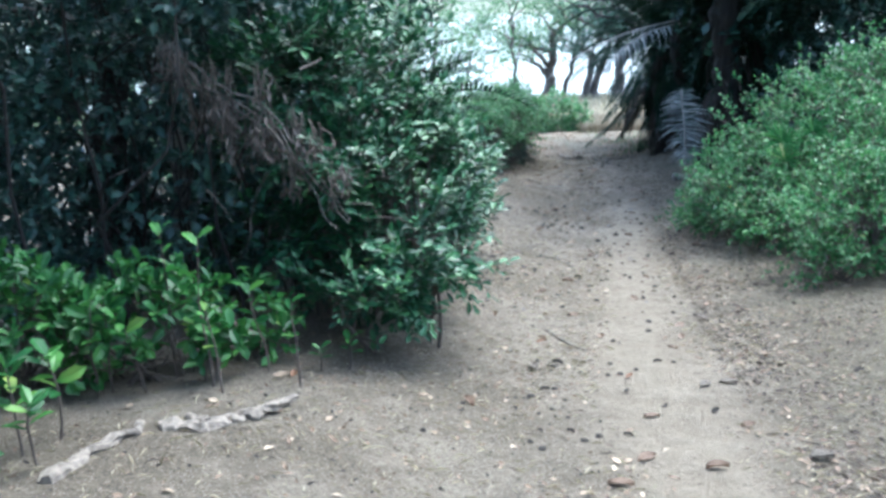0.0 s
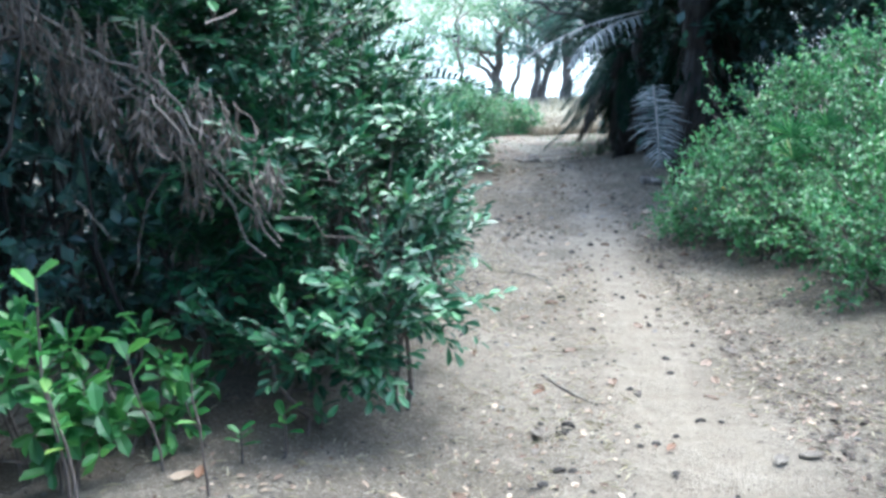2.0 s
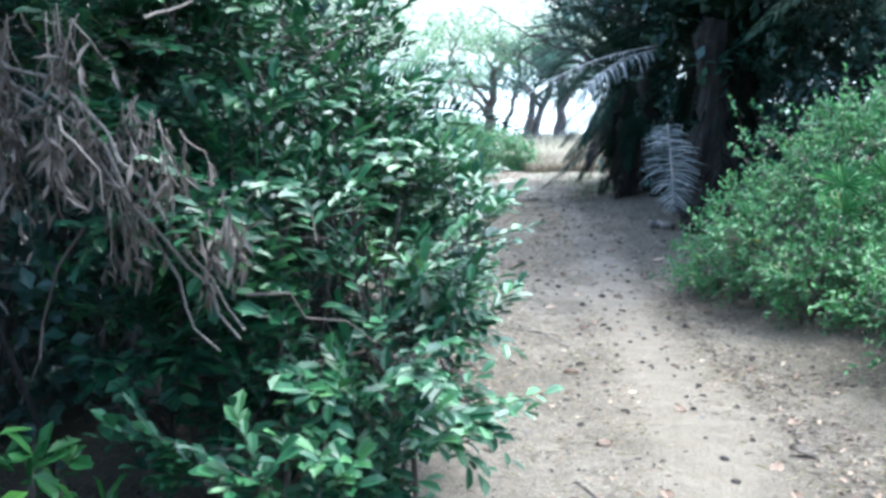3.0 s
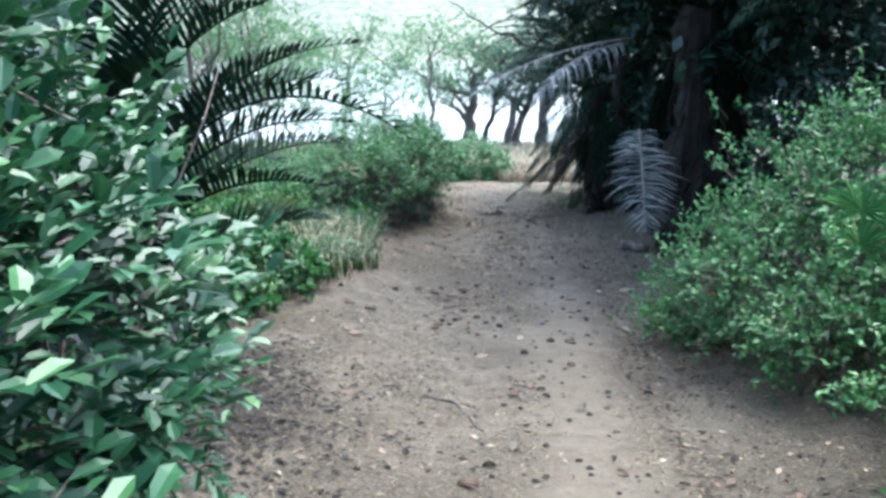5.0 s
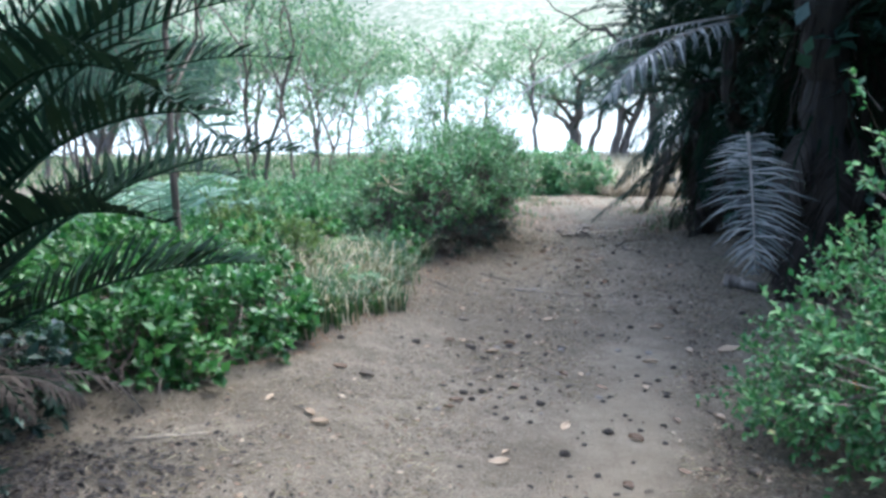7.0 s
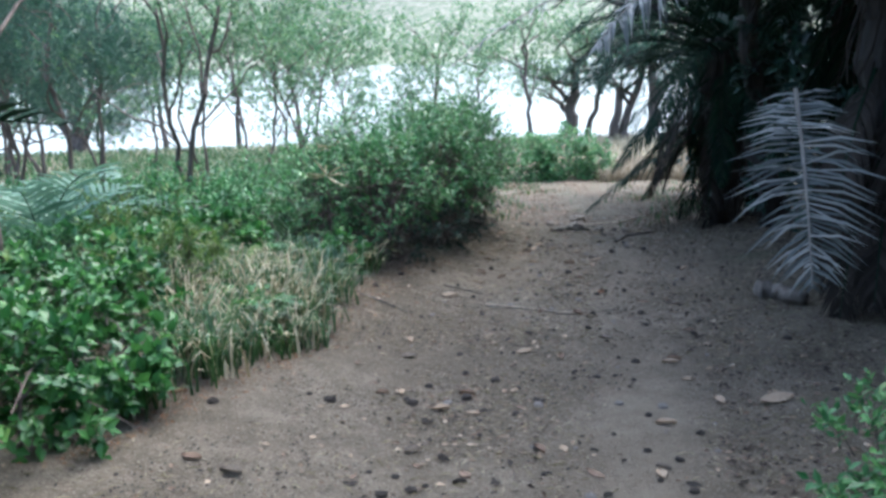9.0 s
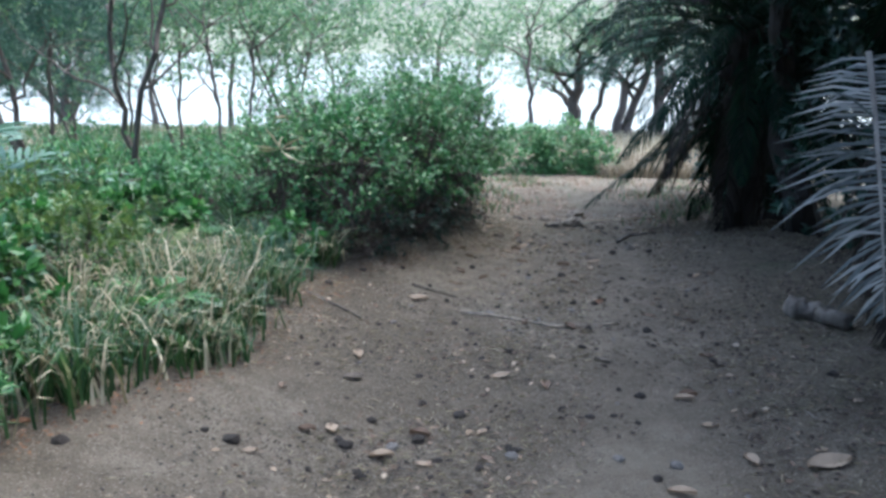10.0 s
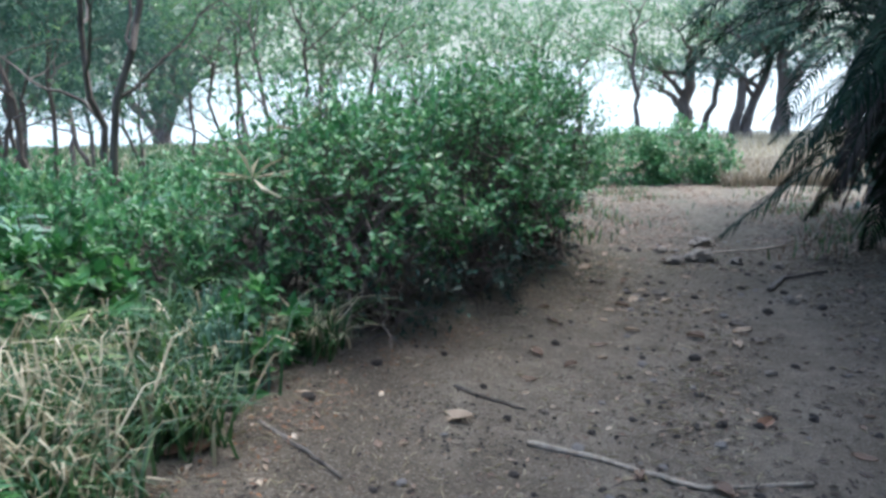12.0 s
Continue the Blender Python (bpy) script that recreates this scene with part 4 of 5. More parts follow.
# unseen wood added behind the start and beyond the shrubs to block sky
for fx, fy, h in ((-3.4, -2.2, 4.6), (-1.6, -5.2, 4.8), (2.6, -4.8, 4.8), (4.6, -1.6, 4.6), (-4.6, 1.0, 4.6)):
    tree("added_shade_tree", "tall dark unseen tree added to block the sky", (fx, fy), [(rng.uniform(-0.4, 0.4), 0.1, h)], 0.13, THICKET, 0.24, 46, bark=BARK_DARK, puff=0.9, wide=0.6)
shrub("thicket", "dark unseen thicket added to block the sky", [(-4.2, -1.0, 1.6, 1.4, 1.6, 1.8), (-2.6, -4.2, 2.2, 1.5, 1.2, 1.9), (3.0, -3.6, 1.9, 1.4, 1.2, 1.8), (5.0, -0.6, 1.2, 1.3, 1.6, 1.8), (6.2, 3.0, 0.8, 1.2, 1.7, 1.7), (0.3, -6.5, 2.6, 1.6, 1.0, 1.8)],
      2400, 7, 0.17, 0.6, THICKET, bark=BARK_DARK, reach=0.16, stems=30, gap=0.8, shell=(0.4, 1.08))

# ---- grasses and herbs ----


def blades(soup, at, height, width, lean, curl=0.5):
    """Grass blades: three-part strips that bow over."""
    n = len(at)
    a = rng.uniform(0, 2 * np.pi, n)
    out = np.stack([np.cos(a), np.sin(a), np.zeros(n)], 1) * (lean * rng.uniform(0.2, 1.2, n))[:, None]
    h = height * rng.uniform(0.5, 1.15, n)
    side = np.stack([-np.sin(a), np.cos(a), np.zeros(n)], 1) * np.broadcast_to(np.asarray(width, float), (n,))[:, None]
    up = np.array([0, 0, 1.0])
    rows = []
    for s, w in ((0, 1.0), (0.4, 0.9), (0.75, 0.6)):
        c = at + h[:, None] * (s * up * (1 - curl * 0.35 * s) + out * s ** 1.8)
        rows += [c - side * w, c + side * w]
    rows.append(at + h[:, None] * (up * (1 - curl * 0.6) + out))
    v = np.stack(rows, 1).reshape(-1, 3)
    i = (np.arange(n) * 7)[:, None]
    soup.add(v, np.concatenate([i + k for k in ([0, 1, 3], [0, 3, 2], [2, 3, 5], [2, 5, 4], [4, 5, 6])]))


def tussock(x, y, radius, height, count, label, straw=0.5, green=GRASS, lean=1.15):
    g = np.array([x, y, float(ground_z(x, y))])
    t = thing("grass_tussock", label, "grass", g, "tussocks beside the path")
    for share, mat, nm in ((1 - straw, green, "green_blade"), (straw, STRAW, "dry_blade")):
        k = int(count * share)
        if k < 4:
            continue
        k = int(k * 0.8)
        p = rng.normal(0, radius * 0.45, (k, 3))
        p[:, :2] += g[:2]
        p[:, 2] = ground_z(p[:, 0], p[:, 1]) - 0.01
        sp = Soup()
        blades(sp, p, height * rng.uniform(0.8, 1.15), 0.0072, lean * rng.uniform(0.6, 1.1), 0.65)
        tagged(sp.link(nm, mat, t, base=g), kind="stuff")


for x, y, r, h, n, st in ((0.12, 12.25, 0.26, 0.42, 420, 0.4), (0.3, 12.85, 0.3, 0.42, 520, 0.45), (0.38, 13.45, 0.28, 0.4, 480, 0.45), (-0.15, 12.9, 0.36, 0.5, 520, 0.45), (0.1, 13.7, 0.4, 0.5, 600, 0.5), (0.5, 14.05, 0.22, 0.34, 320, 0.4),
                          (-0.4, 13.6, 0.4, 0.55, 480, 0.5), (-0.3, 14.4, 0.42, 0.55, 520, 0.5), (0.2, 14.5, 0.35, 0.5, 420, 0.4), (-0.9, 14.2, 0.45, 0.55, 420, 0.45), (0.62, 15.15, 0.2, 0.3, 240, 0.6), (-0.1, 11.75, 0.25, 0.36, 300, 0.35), (0.5, 13.0, 0.2, 0.26, 220, 0.5)):
    tussock(x, y, r, h * 1.12, n, "tussock of green and straw-coloured grass beside the path", st * 0.7, lean=1.0)
tussock(0.45, 14.55, 0.14, 0.5, 260, "upright blue-green grass tussock", 0.1, BLUE_GRASS, 0.3)
tussock(0.2, 15.0, 0.14, 0.5, 200, "upright blue-green grass tussock", 0.1, BLUE_GRASS, 0.3)


def field_grass(name, label, count, area, height, lean, material, width=0.006):
    x0, x1, y0, y1 = area
    f = rng.uniform(0, 1, count) ** 0.75
    y = y0 + (y1 - y0) * f
    x = rng.uniform(x0, x1, count) * (0.35 + 0.65 * f) if x1 <= 0.5 else rng.uniform(x0, x1, count)
    n = np.array([noise.noise(Vector((a * 0.5, b * 0.5, 2.0))) for a, b in zip(x, y)])
    keep = (n > -0.25) & (x < np.interp(y, PATH_Y, PATH_X) - 1.7)
    x, y = x[keep], y[keep]
    p = np.stack([x, y, ground_z(x, y)], 1)
    s = Soup()
    blades(s, p, height, width * (0.6 + 1.2 * (y - y0) / (y1 - y0)), lean)
    return tagged(s.link(name, material), label, "grass", kind="stuff")


field_grass("field_grass", "rank green grass over the field", 36000, (-16, 0.5, 15.5, 44), 0.42, 0.6, GRASS, 0.012)
field_grass("field_straw", "dry straw-coloured grass through the field", 4000, (-16, 0.5, 15.5, 50), 0.45, 0.6, STRAW, 0.007)


def bank_grass():
    n = 22000
    x, y = rng.uniform(-30, 14, n), rng.uniform(34, 50, n)
    green = (x < 2.5) & (rng.uniform(0, 1, n) < 0.7)
    s = Soup()
    g = np.stack([x[green], y[green], ground_z(x[green], y[green])], 1)
    blades(s, g, 0.42, 0.022, 0.6)
    tagged(s.link("bank_grass", GRASS), "rank green grass along the lake bank", "grass", kind="stuff")
    x, y = x[~green], y[~green]
    s = Soup()
    blades(s, np.stack([x, y, ground_z(x, y)], 1), 0.42, 0.012, 0.6)
    tagged(s.link("bank_grass", STRAW), "dry brown grass along the lake bank", "grass", kind="stuff")
    n = 9000
    x, y = rng.uniform(5.0, 9.5, n), rng.uniform(31, 36, n)
    s = Soup()
    blades(s, np.stack([x, y, ground_z(x, y)], 1), 0.5, 0.012, 0.6)
    tagged(s.link("bank_grass", DRY_GRASS), "brown dead grass closing the path", "grass", kind="stuff")


bank_grass()
shrub("herb_patch", "low bright green broad-leaved herbs beside the path", [(-0.75, 10.5, -1.12, 0.5, 0.5, 0.3), (-0.5, 11.2, -1.15, 0.5, 0.5, 0.3), (-0.3, 11.8, -1.2, 0.42, 0.45, 0.28), (-1.3, 11.0, -1.0, 0.6, 0.8, 0.35), (-1.0, 12.2, -1.1, 0.6, 0.7, 0.35), (-1.7, 12.4, -1.05, 0.6, 0.8, 0.4), (0.5, 14.85, -1.45, 0.22, 0.3, 0.17), (-0.55, 12.9, -1.2, 0.3, 0.3, 0.25), (-0.9, 13.4, -1.2, 0.3, 0.4, 0.25), (-0.6, 14.9, -1.3, 0.4, 0.5, 0.28)],
      1900, 6, 0.085, 0.62, HERB, reach=0.09, fine=False, stems=50, gap=0.5, lift=0.6, category="herb")
shrub("herb_patch", "knee-high green herbs behind the grass", [(-1.6, 14.4, -1.3, 0.8, 1.0, 0.26), (-2.6, 16.2, -1.5, 1.0, 1.2, 0.26), (-0.8, 15.9, -1.4, 0.6, 0.8, 0.3), (-3.6, 14.2, -1.25, 1.0, 1.2, 0.28)],
      1500, 6, 0.08, 0.5, BRIGHT, reach=0.12, stems=30, gap=0.5, lift=0.6, category="herb")

shrub("herb_patch", "thigh-high rank green herbs beside the bush", [(-0.9, 15.2, -1.2, 0.5, 0.6, 0.36), (-1.5, 16.0, -1.3, 0.6, 0.7, 0.36), (-2.2, 17.4, -1.5, 0.8, 0.9, 0.4), (-1.1, 17.9, -1.4, 0.6, 0.8, 0.4), (-3.4, 16.6, -1.4, 0.8, 0.8, 0.36), (-0.6, 19.0, -1.6, 0.7, 0.8, 0.45)],
      1500, 7, 0.075, 0.4, HEDGE, reach=0.16, stems=60, gap=0.25, lift=0.9, category="herb", ragged=0.6, shoots=110)
shrub("herb_patch", "yellowing leafy herbs among the grass", [(-0.55, 13.6, -1.25, 0.35, 0.45, 0.28), (-1.3, 14.7, -1.3, 0.45, 0.5, 0.3), (-2.9, 15.6, -1.4, 0.6, 0.6, 0.3)],
      420, 7, 0.08, 0.28, YELLOW_GREEN, reach=0.16, stems=30, gap=0.3, lift=1.0, category="herb", ragged=0.6, shoots=50)


def small_palm(x, y, size, count, material, label, wide=0.012):
    c = np.array([x, y, float(ground_z(x, y))])
    t = thing("palm_seedling", label, "palm")
    for k in range(count):
        frond(t, c + [0, 0, 0.02], k * 360 / count + rng.uniform(-15, 15), rng.uniform(45, 70), size * rng.uniform(0.8, 1.15), rng.uniform(70, 110), size * 0.28, 22, material, vee=0.2, rachis=0.008, wide=wide)


small_palm(-2.35, 15.2, 1.75, 11, BLUE_GRASS, "grey-green young palm spreading over the herbs", 0.022)
small_palm(-0.25, 14.2, 0.6, 8, YELLOW_GREEN, "yellow-green palm seedling rising from the grass", 0.009)
small_palm(-1.0, 17.0, 0.9, 8, BLUE_GRASS, "small yellow-green palm seedling in the grass")
small_palm(-0.5, 14.7, 0.7, 7, HERB, "small bright green palm seedling in the grass")
small_palm(-1.35, 13.8, 0.8, 8, GRASS, "small green palm seedling in the herbs")
small_palm(-1.7, 16.4, 0.9, 8, HERB, "small bright green palm seedling in the herbs")
small_palm(0.05, 13.2, 0.5, 6, HERB, "tiny bright green palm seedling in the grass")
small_palm(-0.2, 15.3, 0.8, 7, GRASS, "small green palm seedling beside the bush")



def fan_leaf(parent, base, foot, hub, facing, size, count):
    """A fan leaf: a thin stalk and narrow fingers spread from its end."""
    foot, hub = np.array(foot, float), np.array(hub, float)
    st = Soup()
    tube(st, bend(foot, hub, 6, 0.05), np.linspace(0.006, 0.003, 6), 5)
    st.link("stalk", HERB, parent, base=base)
    n = unit(np.array(facing, float))
    u = unit(np.cross(n, [0, 0, 1.0]))
    w = np.cross(u, n)
    a = np.linspace(-0.6, math.pi + 0.6, count) + rng.normal(0, 0.06, count)
    d = np.cos(a)[:, None] * u + np.sin(a)[:, None] * w + n * 0.25
    L = size * rng.uniform(0.8, 1.1, count)
    s = Soup()
    add_leaves(s, np.repeat(hub[None], count, 0), d, np.repeat(n[None], count, 0), L, L * 0.12, True)
    s.link("fan", BRIGHT, parent, base=base)


fg = np.array([3.45, 7.75, float(ground_z(3.45, 7.75))])
fan_palm = thing("fan_palm_seedling", "small pale green fan palm growing through the shrub", "palm", fg)
for hx, hy, hz, q in ((3.2, 7.95, 0.02, 0.2), (3.3, 8.1, -0.2, 0.18), (3.42, 7.8, 0.12, 0.16)):
    fan_leaf(fan_palm, fg, fg, (hx, hy, hz), (-0.5, -0.8, 0.45), q, 15)

# ---- seedlings at the near bend ----


def seedling(x, y, height, count, size):
    g = np.array([x, y, float(ground_z(x, y))])
    t = thing("seedling", "bright green broad-leaved seedling on a thin stem", "seedling", g, "seedlings under the thicket")
    top = g + [rng.uniform(-0.06, 0.06), rng.uniform(-0.06, 0.06), height]
    line = bend(g - [0, 0, 0.01], top, 6, 0.05)
    s = Soup()
    tube(s, line, np.linspace(0.006, 0.003, 6), 5)
    s.link("stem", BARK, t, base=g)
    for k in range(count):
        u = 1 - 0.5 * (k / count) ** 1.2
        p = np.array([np.interp(u, np.linspace(0, 1, 6), line[:, m]) for m in range(3)])
        a = k * 2.4 + rng.uniform(-0.4, 0.4)
        d = np.array([math.cos(a), math.sin(a), 0.35 + 0.9 * (u - 0.6)])
        sp = Soup()
        L = size * rng.uniform(0.7, 1.15)
        add_leaves(sp, p[None], d[None], (unit(np.array([0, 0, 1.0]) + rng.normal(0, 0.5, 3)))[None], L, L * 0.5, True)
        sp.link("leaf", SEEDLING, t, base=g)


for x, y, h, n, z in ((-1.12, 3.5, 0.7, 8, 0.11), (-1.34, 3.75, 0.76, 10, 0.11), (-0.74, 3.6, 0.42, 5, 0.085), (-0.92, 3.75, 0.44, 7, 0.09), (-1.05, 3.4, 0.4, 8, 0.09)):
    seedling(x, y, h, n, z)
for k in range(42):
    x, y = rng.uniform(-2.6, -1.15), rng.uniform(2.95, 4.0)
    if y < 3.0 + 0.5 * (x + 2.4):
        y += 0.5
    seedling(x, y, rng.uniform(0.22, 0.56), 12, rng.uniform(0.085, 0.12))
for x, y, h, n, z in ((-1.62, 2.75, 0.34, 10, 0.12), (-1.5, 2.62, 0.25, 10, 0.1), (-1.7, 2.2, 0.3, 11, 0.11), (-1.62, 2.5, 0.3, 11, 0.11), (-1.55, 2.9, 0.35, 11, 0.12), (-1.85, 2.65, 0.4, 12, 0.12), (-1.75, 2.45, 0.3, 10, 0.11), (-1.95, 2.3, 0.4, 10, 0.12), (-0.55, 3.95, 0.16, 6, 0.08), (-0.68, 3.85, 0.12, 6, 0.07), (-0.82, 3.95, 0.2, 7, 0.09)):
    seedling(x, y, h, n, z)

shrub("herb_patch", "low broad-leaved green herbs under the thicket", [(-1.5, 3.75, 0.0, 0.45, 0.25, 0.22), (-2.1, 3.55, 0.05, 0.45, 0.3, 0.26), (-1.05, 3.95, -0.1, 0.25, 0.18, 0.16), (-2.3, 2.9, 0.0, 0.3, 0.4, 0.24), (-1.9, 2.5, -0.02, 0.2, 0.3, 0.16)],
      260, 6, 0.085, 0.55, HERB, reach=0.1, fine=True, stems=24, gap=0.5, lift=0.6, category="herb", cluster=3)

# ---- dead wood ----


def stick(name, label, points, radius, material, category="stick", lift=0.6, forks=()):
    pts = np.array([(x, y, float(ground_z(x, y)) + radius * lift + (p[0] if p else 0)) for x, y, *p in points])
    t = thing(name, label, category, pts[0])
    n = len(pts) * 4
    u = np.linspace(0, len(pts) - 1, n)
    line = np.stack([np.interp(u, np.arange(len(pts)), pts[:, k]) for k in range(3)], 1)
    line += rng.normal(0, radius * 0.3, line.shape) * [1, 1, 0.4]
    s = Soup()
    tube(s, line, radius * (1 - 0.45 * np.linspace(0, 1, n)) * rng.uniform(0.86, 1.12, n), 10, 0.42)
    if category == "dead wood":
        for v in s.v:
            v[:, 2] = line[:, 2].mean() + (v[:, 2] - line[:, 2].mean()) * 0.7
    s.link("wood", material, t, base=pts[0], smooth=category != "dead wood")
    for fork in forks:
        q = np.array([(x, y, float(ground_z(x, y)) + radius * lift) for x, y in fork])
        s = Soup()
        tube(s, bend(q[0], q[1], 6, 0.06), np.linspace(radius * 0.8, radius * 0.4, 6), 6, 0.15)
        s.link("fork", material, t, base=pts[0])


stick("driftwood", "bleached crooked piece of dead wood on sand", [(-1.15, 2.95), (-0.99, 2.95), (-0.9, 3.08), (-0.83, 3.14), (-0.72, 3.34)], 0.04, WOOD_PALE, "dead wood", 0.35, [((-0.99, 2.96), (-1.1, 3.06))])
stick("driftwood", "bleached length of dead wood half buried in sand", [(-1.4, 2.48), (-1.36, 2.7), (-1.24, 2.95)], 0.034, WOOD_PALE, "dead wood", 0.3)
stick("fallen_stick", "forked dark stick lying on the path", [(0.94, 8.68), (1.13, 8.62), (1.22, 8.02)], 0.012, STICK, forks=[((1.13, 8.62), (1.24, 8.5))])
stick("fallen_stick", "long pale stick lying across the path", [(1.74, 14.68), (2.05, 14.52), (2.4, 14.3), (2.8, 14.35)], 0.014, STICK_PALE)
stick("fallen_stick", "short dark stick beside the grass", [(0.72, 14.25), (0.95, 14.12), (1.12, 14.02)], 0.011, STICK)
stick("fallen_stick", "pale crooked branch lying on the far path", [(3.0, 19.6), (3.6, 19.9), (4.3, 20.6)], 0.018, STICK_PALE)
stick("fallen_stick", "thin twig near the grass", [(1.35, 15.1), (1.7, 15.0)], 0.008, STICK)
stick("fallen_stick", "grey root running over the path", [(3.3, 17.6), (3.5, 18.1), (3.9, 18.4)], 0.02, STICK)
stick("fallen_stick", "thin dry twig under the bush", [(0.62, 5.3), (0.72, 5.0), (0.8, 4.8)], 0.008, STICK)
stick("fallen_stick", "pale twig by the herbs", [(-0.35, 9.6), (0.0, 9.75)], 0.012, STICK_PALE)
stick("palm_log", "grey fallen palm stem under the palm", [(4.0, 14.5), (4.08, 14.25), (4.16, 14.0)], 0.075, STICK, "log")


def dead_vine():
    t = thing("dead_vine", "dead grey-brown vine draped with dry hanging tendrils", "vine")
    ln = np.array([(-1.42, 4.5, 1.16), (-1.14, 4.45, 0.96), (-0.88, 4.36, 0.8), (-0.66, 4.22, 0.5), (-0.48, 4.1, 0.26)])
    s = Soup()
    for off in ((0, 0, 0), (0.02, -0.02, 0.03), (-0.03, 0.02, -0.03)):
        p = np.vstack([bend(ln[k] + off, ln[k + 1] + off, 5, 0.1)[:-1] for k in range(4)])
        tube(s, p, np.linspace(0.009, 0.003, len(p)), 6, 0.15)
    s.link("limb", STICK, t)
    foot = Soup()
    g = np.array([-1.3, 4.75, float(ground_z(-1.3, 4.75)) - 0.02])
    tube(foot, bend(g, ln[0], 8, 0.08), np.linspace(0.011, 0.007, 8), 6, 0.15)
    foot.link("stem", BARK_DARK, t)
    q = Soup()
    for k in range(17):
        u = k / 16 * 3.0
        c = np.array([np.interp(u, np.arange(5), ln[:, m]) for m in range(3)]) + rng.normal(0, 0.06, 3) + [0, 0, 0.16 * rng.uniform(-0.3, 1.0)]
        drop = rng.uniform(0.16, 0.5) * (1.15 - u / 4)
        for m in range(11):
            a = c + rng.normal(0, 0.028, 3)
            e = a + [rng.normal(0, 0.035), rng.normal(0, 0.03), -drop * rng.uniform(0.4, 1.0)]
            strand = bend(a, e, 6, 0.09)
            tube(q, strand, np.linspace(0.0028, 0.001, 6), 3)
            at = strand[rng.integers(1, 6, 5)]
            L = rng.uniform(0.03, 0.08, 5)
            add_leaves(q, at, rng.normal(0, 0.45, (5, 3)) + [0, 0, -1.0], rng.normal(0, 1, (5, 3)), L, L * 0.22)
    for k in range(9):
        c = np.array([np.interp(rng.uniform(0, 4), np.arange(5), ln[:, m]) for m in range(3)])
        tube(q, bend(c, c + rng.normal(0, 0.16, 3), 5, 0.15), np.linspace(0.005, 0.002, 5), 4)
    tagged(q.link("tendril_mass", VINE_DRY, t, "dry brown hanging tendrils"), kind="stuff")


dead_vine()

# ---- litter ----


def pebble_mesh(name, material, squash):
    bm = bmesh.new()
    bmesh.ops.create_icosphere(bm, subdivisions=1, radius=0.5)
    for v in bm.verts:
        v.co *= 1 + 0.7 * noise.noise(v.co * 3.1 + Vector((squash * 9, 0, 0)))
        v.co.z *= squash
    me = bpy.data.meshes.new(name)
    bm.to_mesh(me)
    bm.free()
    me.materials.append(material)
    return me


def leaf_mesh(name, material, curl):
    bm = bmesh.new()
    rows = []
    for k in range(6):
        u = k / 5
        w = 0.26 * math.sin(math.pi * min(1, u * 0.9 + 0.06)) + 0.01
        z = 0.1 * curl * math.sin(math.pi * u)
        rows.append([bm.verts.new((u - 0.5, s * w, z + abs(s) * 0.1 * (1 + curl))) for s in (-1, 0, 1)])
    for a, b in zip(rows, rows[1:]):
        for k in range(2):
            bm.faces.new((a[k], a[k + 1], b[k + 1], b[k]))
    me = bpy.data.meshes.new(name)
    bm.to_mesh(me)
    bm.free()
    me.materials.append(material)
    return me


def path_spot(y0, y1, half):
    y = rng.uniform(y0, y1)
    return float(np.interp(y, PATH_Y, PATH_X) + rng.normal(0, half)), y


def scatter(name, label, category, meshes, count, size, y0, y1, half, sink):
    for k in range(count):
        x, y = path_spot(y0, y1, half)
        s = size * rng.uniform(0.55, 1.5)
        ob = tagged(new(name, meshes[k % len(meshes)]), label, category, name + " on the path")
        ob.matrix_basis = pose(x, y, float(ground_z(x, y)) + sink * s, rng.uniform(-8, 8), rng.uniform(-8, 8), rng.uniform(0, 360)) @ Matrix.Diagonal((s, s, s, 1))


scatter("dark_leaf", "curled dark rotting leaf on the path", "leaf", [leaf_mesh("dark_leaf", CLOD, q) for q in (1.2, 0.6, -0.4)], 90, 0.048, 3.0, 18, 0.5, 0.05)
scatter("clod", "small dark clod of earth on the path", "clod", [pebble_mesh("clod", CLOD, q) for q in (0.5, 0.38, 0.6)], 200, 0.032, 3.2, 17.5, 0.42, 0.08)
scatter("stone", "small grey stone lying on the path", "stone", [pebble_mesh("stone", STONE, q) for q in (0.55, 0.45)], 45, 0.026, 3, 18, 0.8, 0.12)
scatter("dry_leaf", "curled dry brown leaf on the path", "leaf", [leaf_mesh("dry_leaf", DRY, q) for q in (0.4, 1.0, -0.2)], 110, 0.075, 2.6, 18, 0.9, 0.03)
scatter("pale_leaf", "pale straw-coloured dead leaf on the path", "leaf", [leaf_mesh("pale_leaf", WOOD_PALE, q) for q in (0.3, 0.8)], 45, 0.085, 2.6, 19, 0.8, 0.03)

scatter("clod", "dark clod of earth under the palms", "clod", [pebble_mesh("clod", CLOD, q) for q in (0.7, 0.55, 0.62)], 130, 0.05, 10, 20, 0.75, 0.12)
scatter("stone", "small pale stone lying on the path", "stone", [pebble_mesh("stone", STONE, q) for q in (0.5, 0.4)], 50, 0.045, 10, 21, 0.75, 0.12)
scatter("pale_leaf", "pale broken dead leaf on the path", "leaf", [leaf_mesh("pale_leaf", PALE_LEAF, q) for q in (0.2, 0.7)], 60, 0.075, 10, 21, 0.8, 0.03)


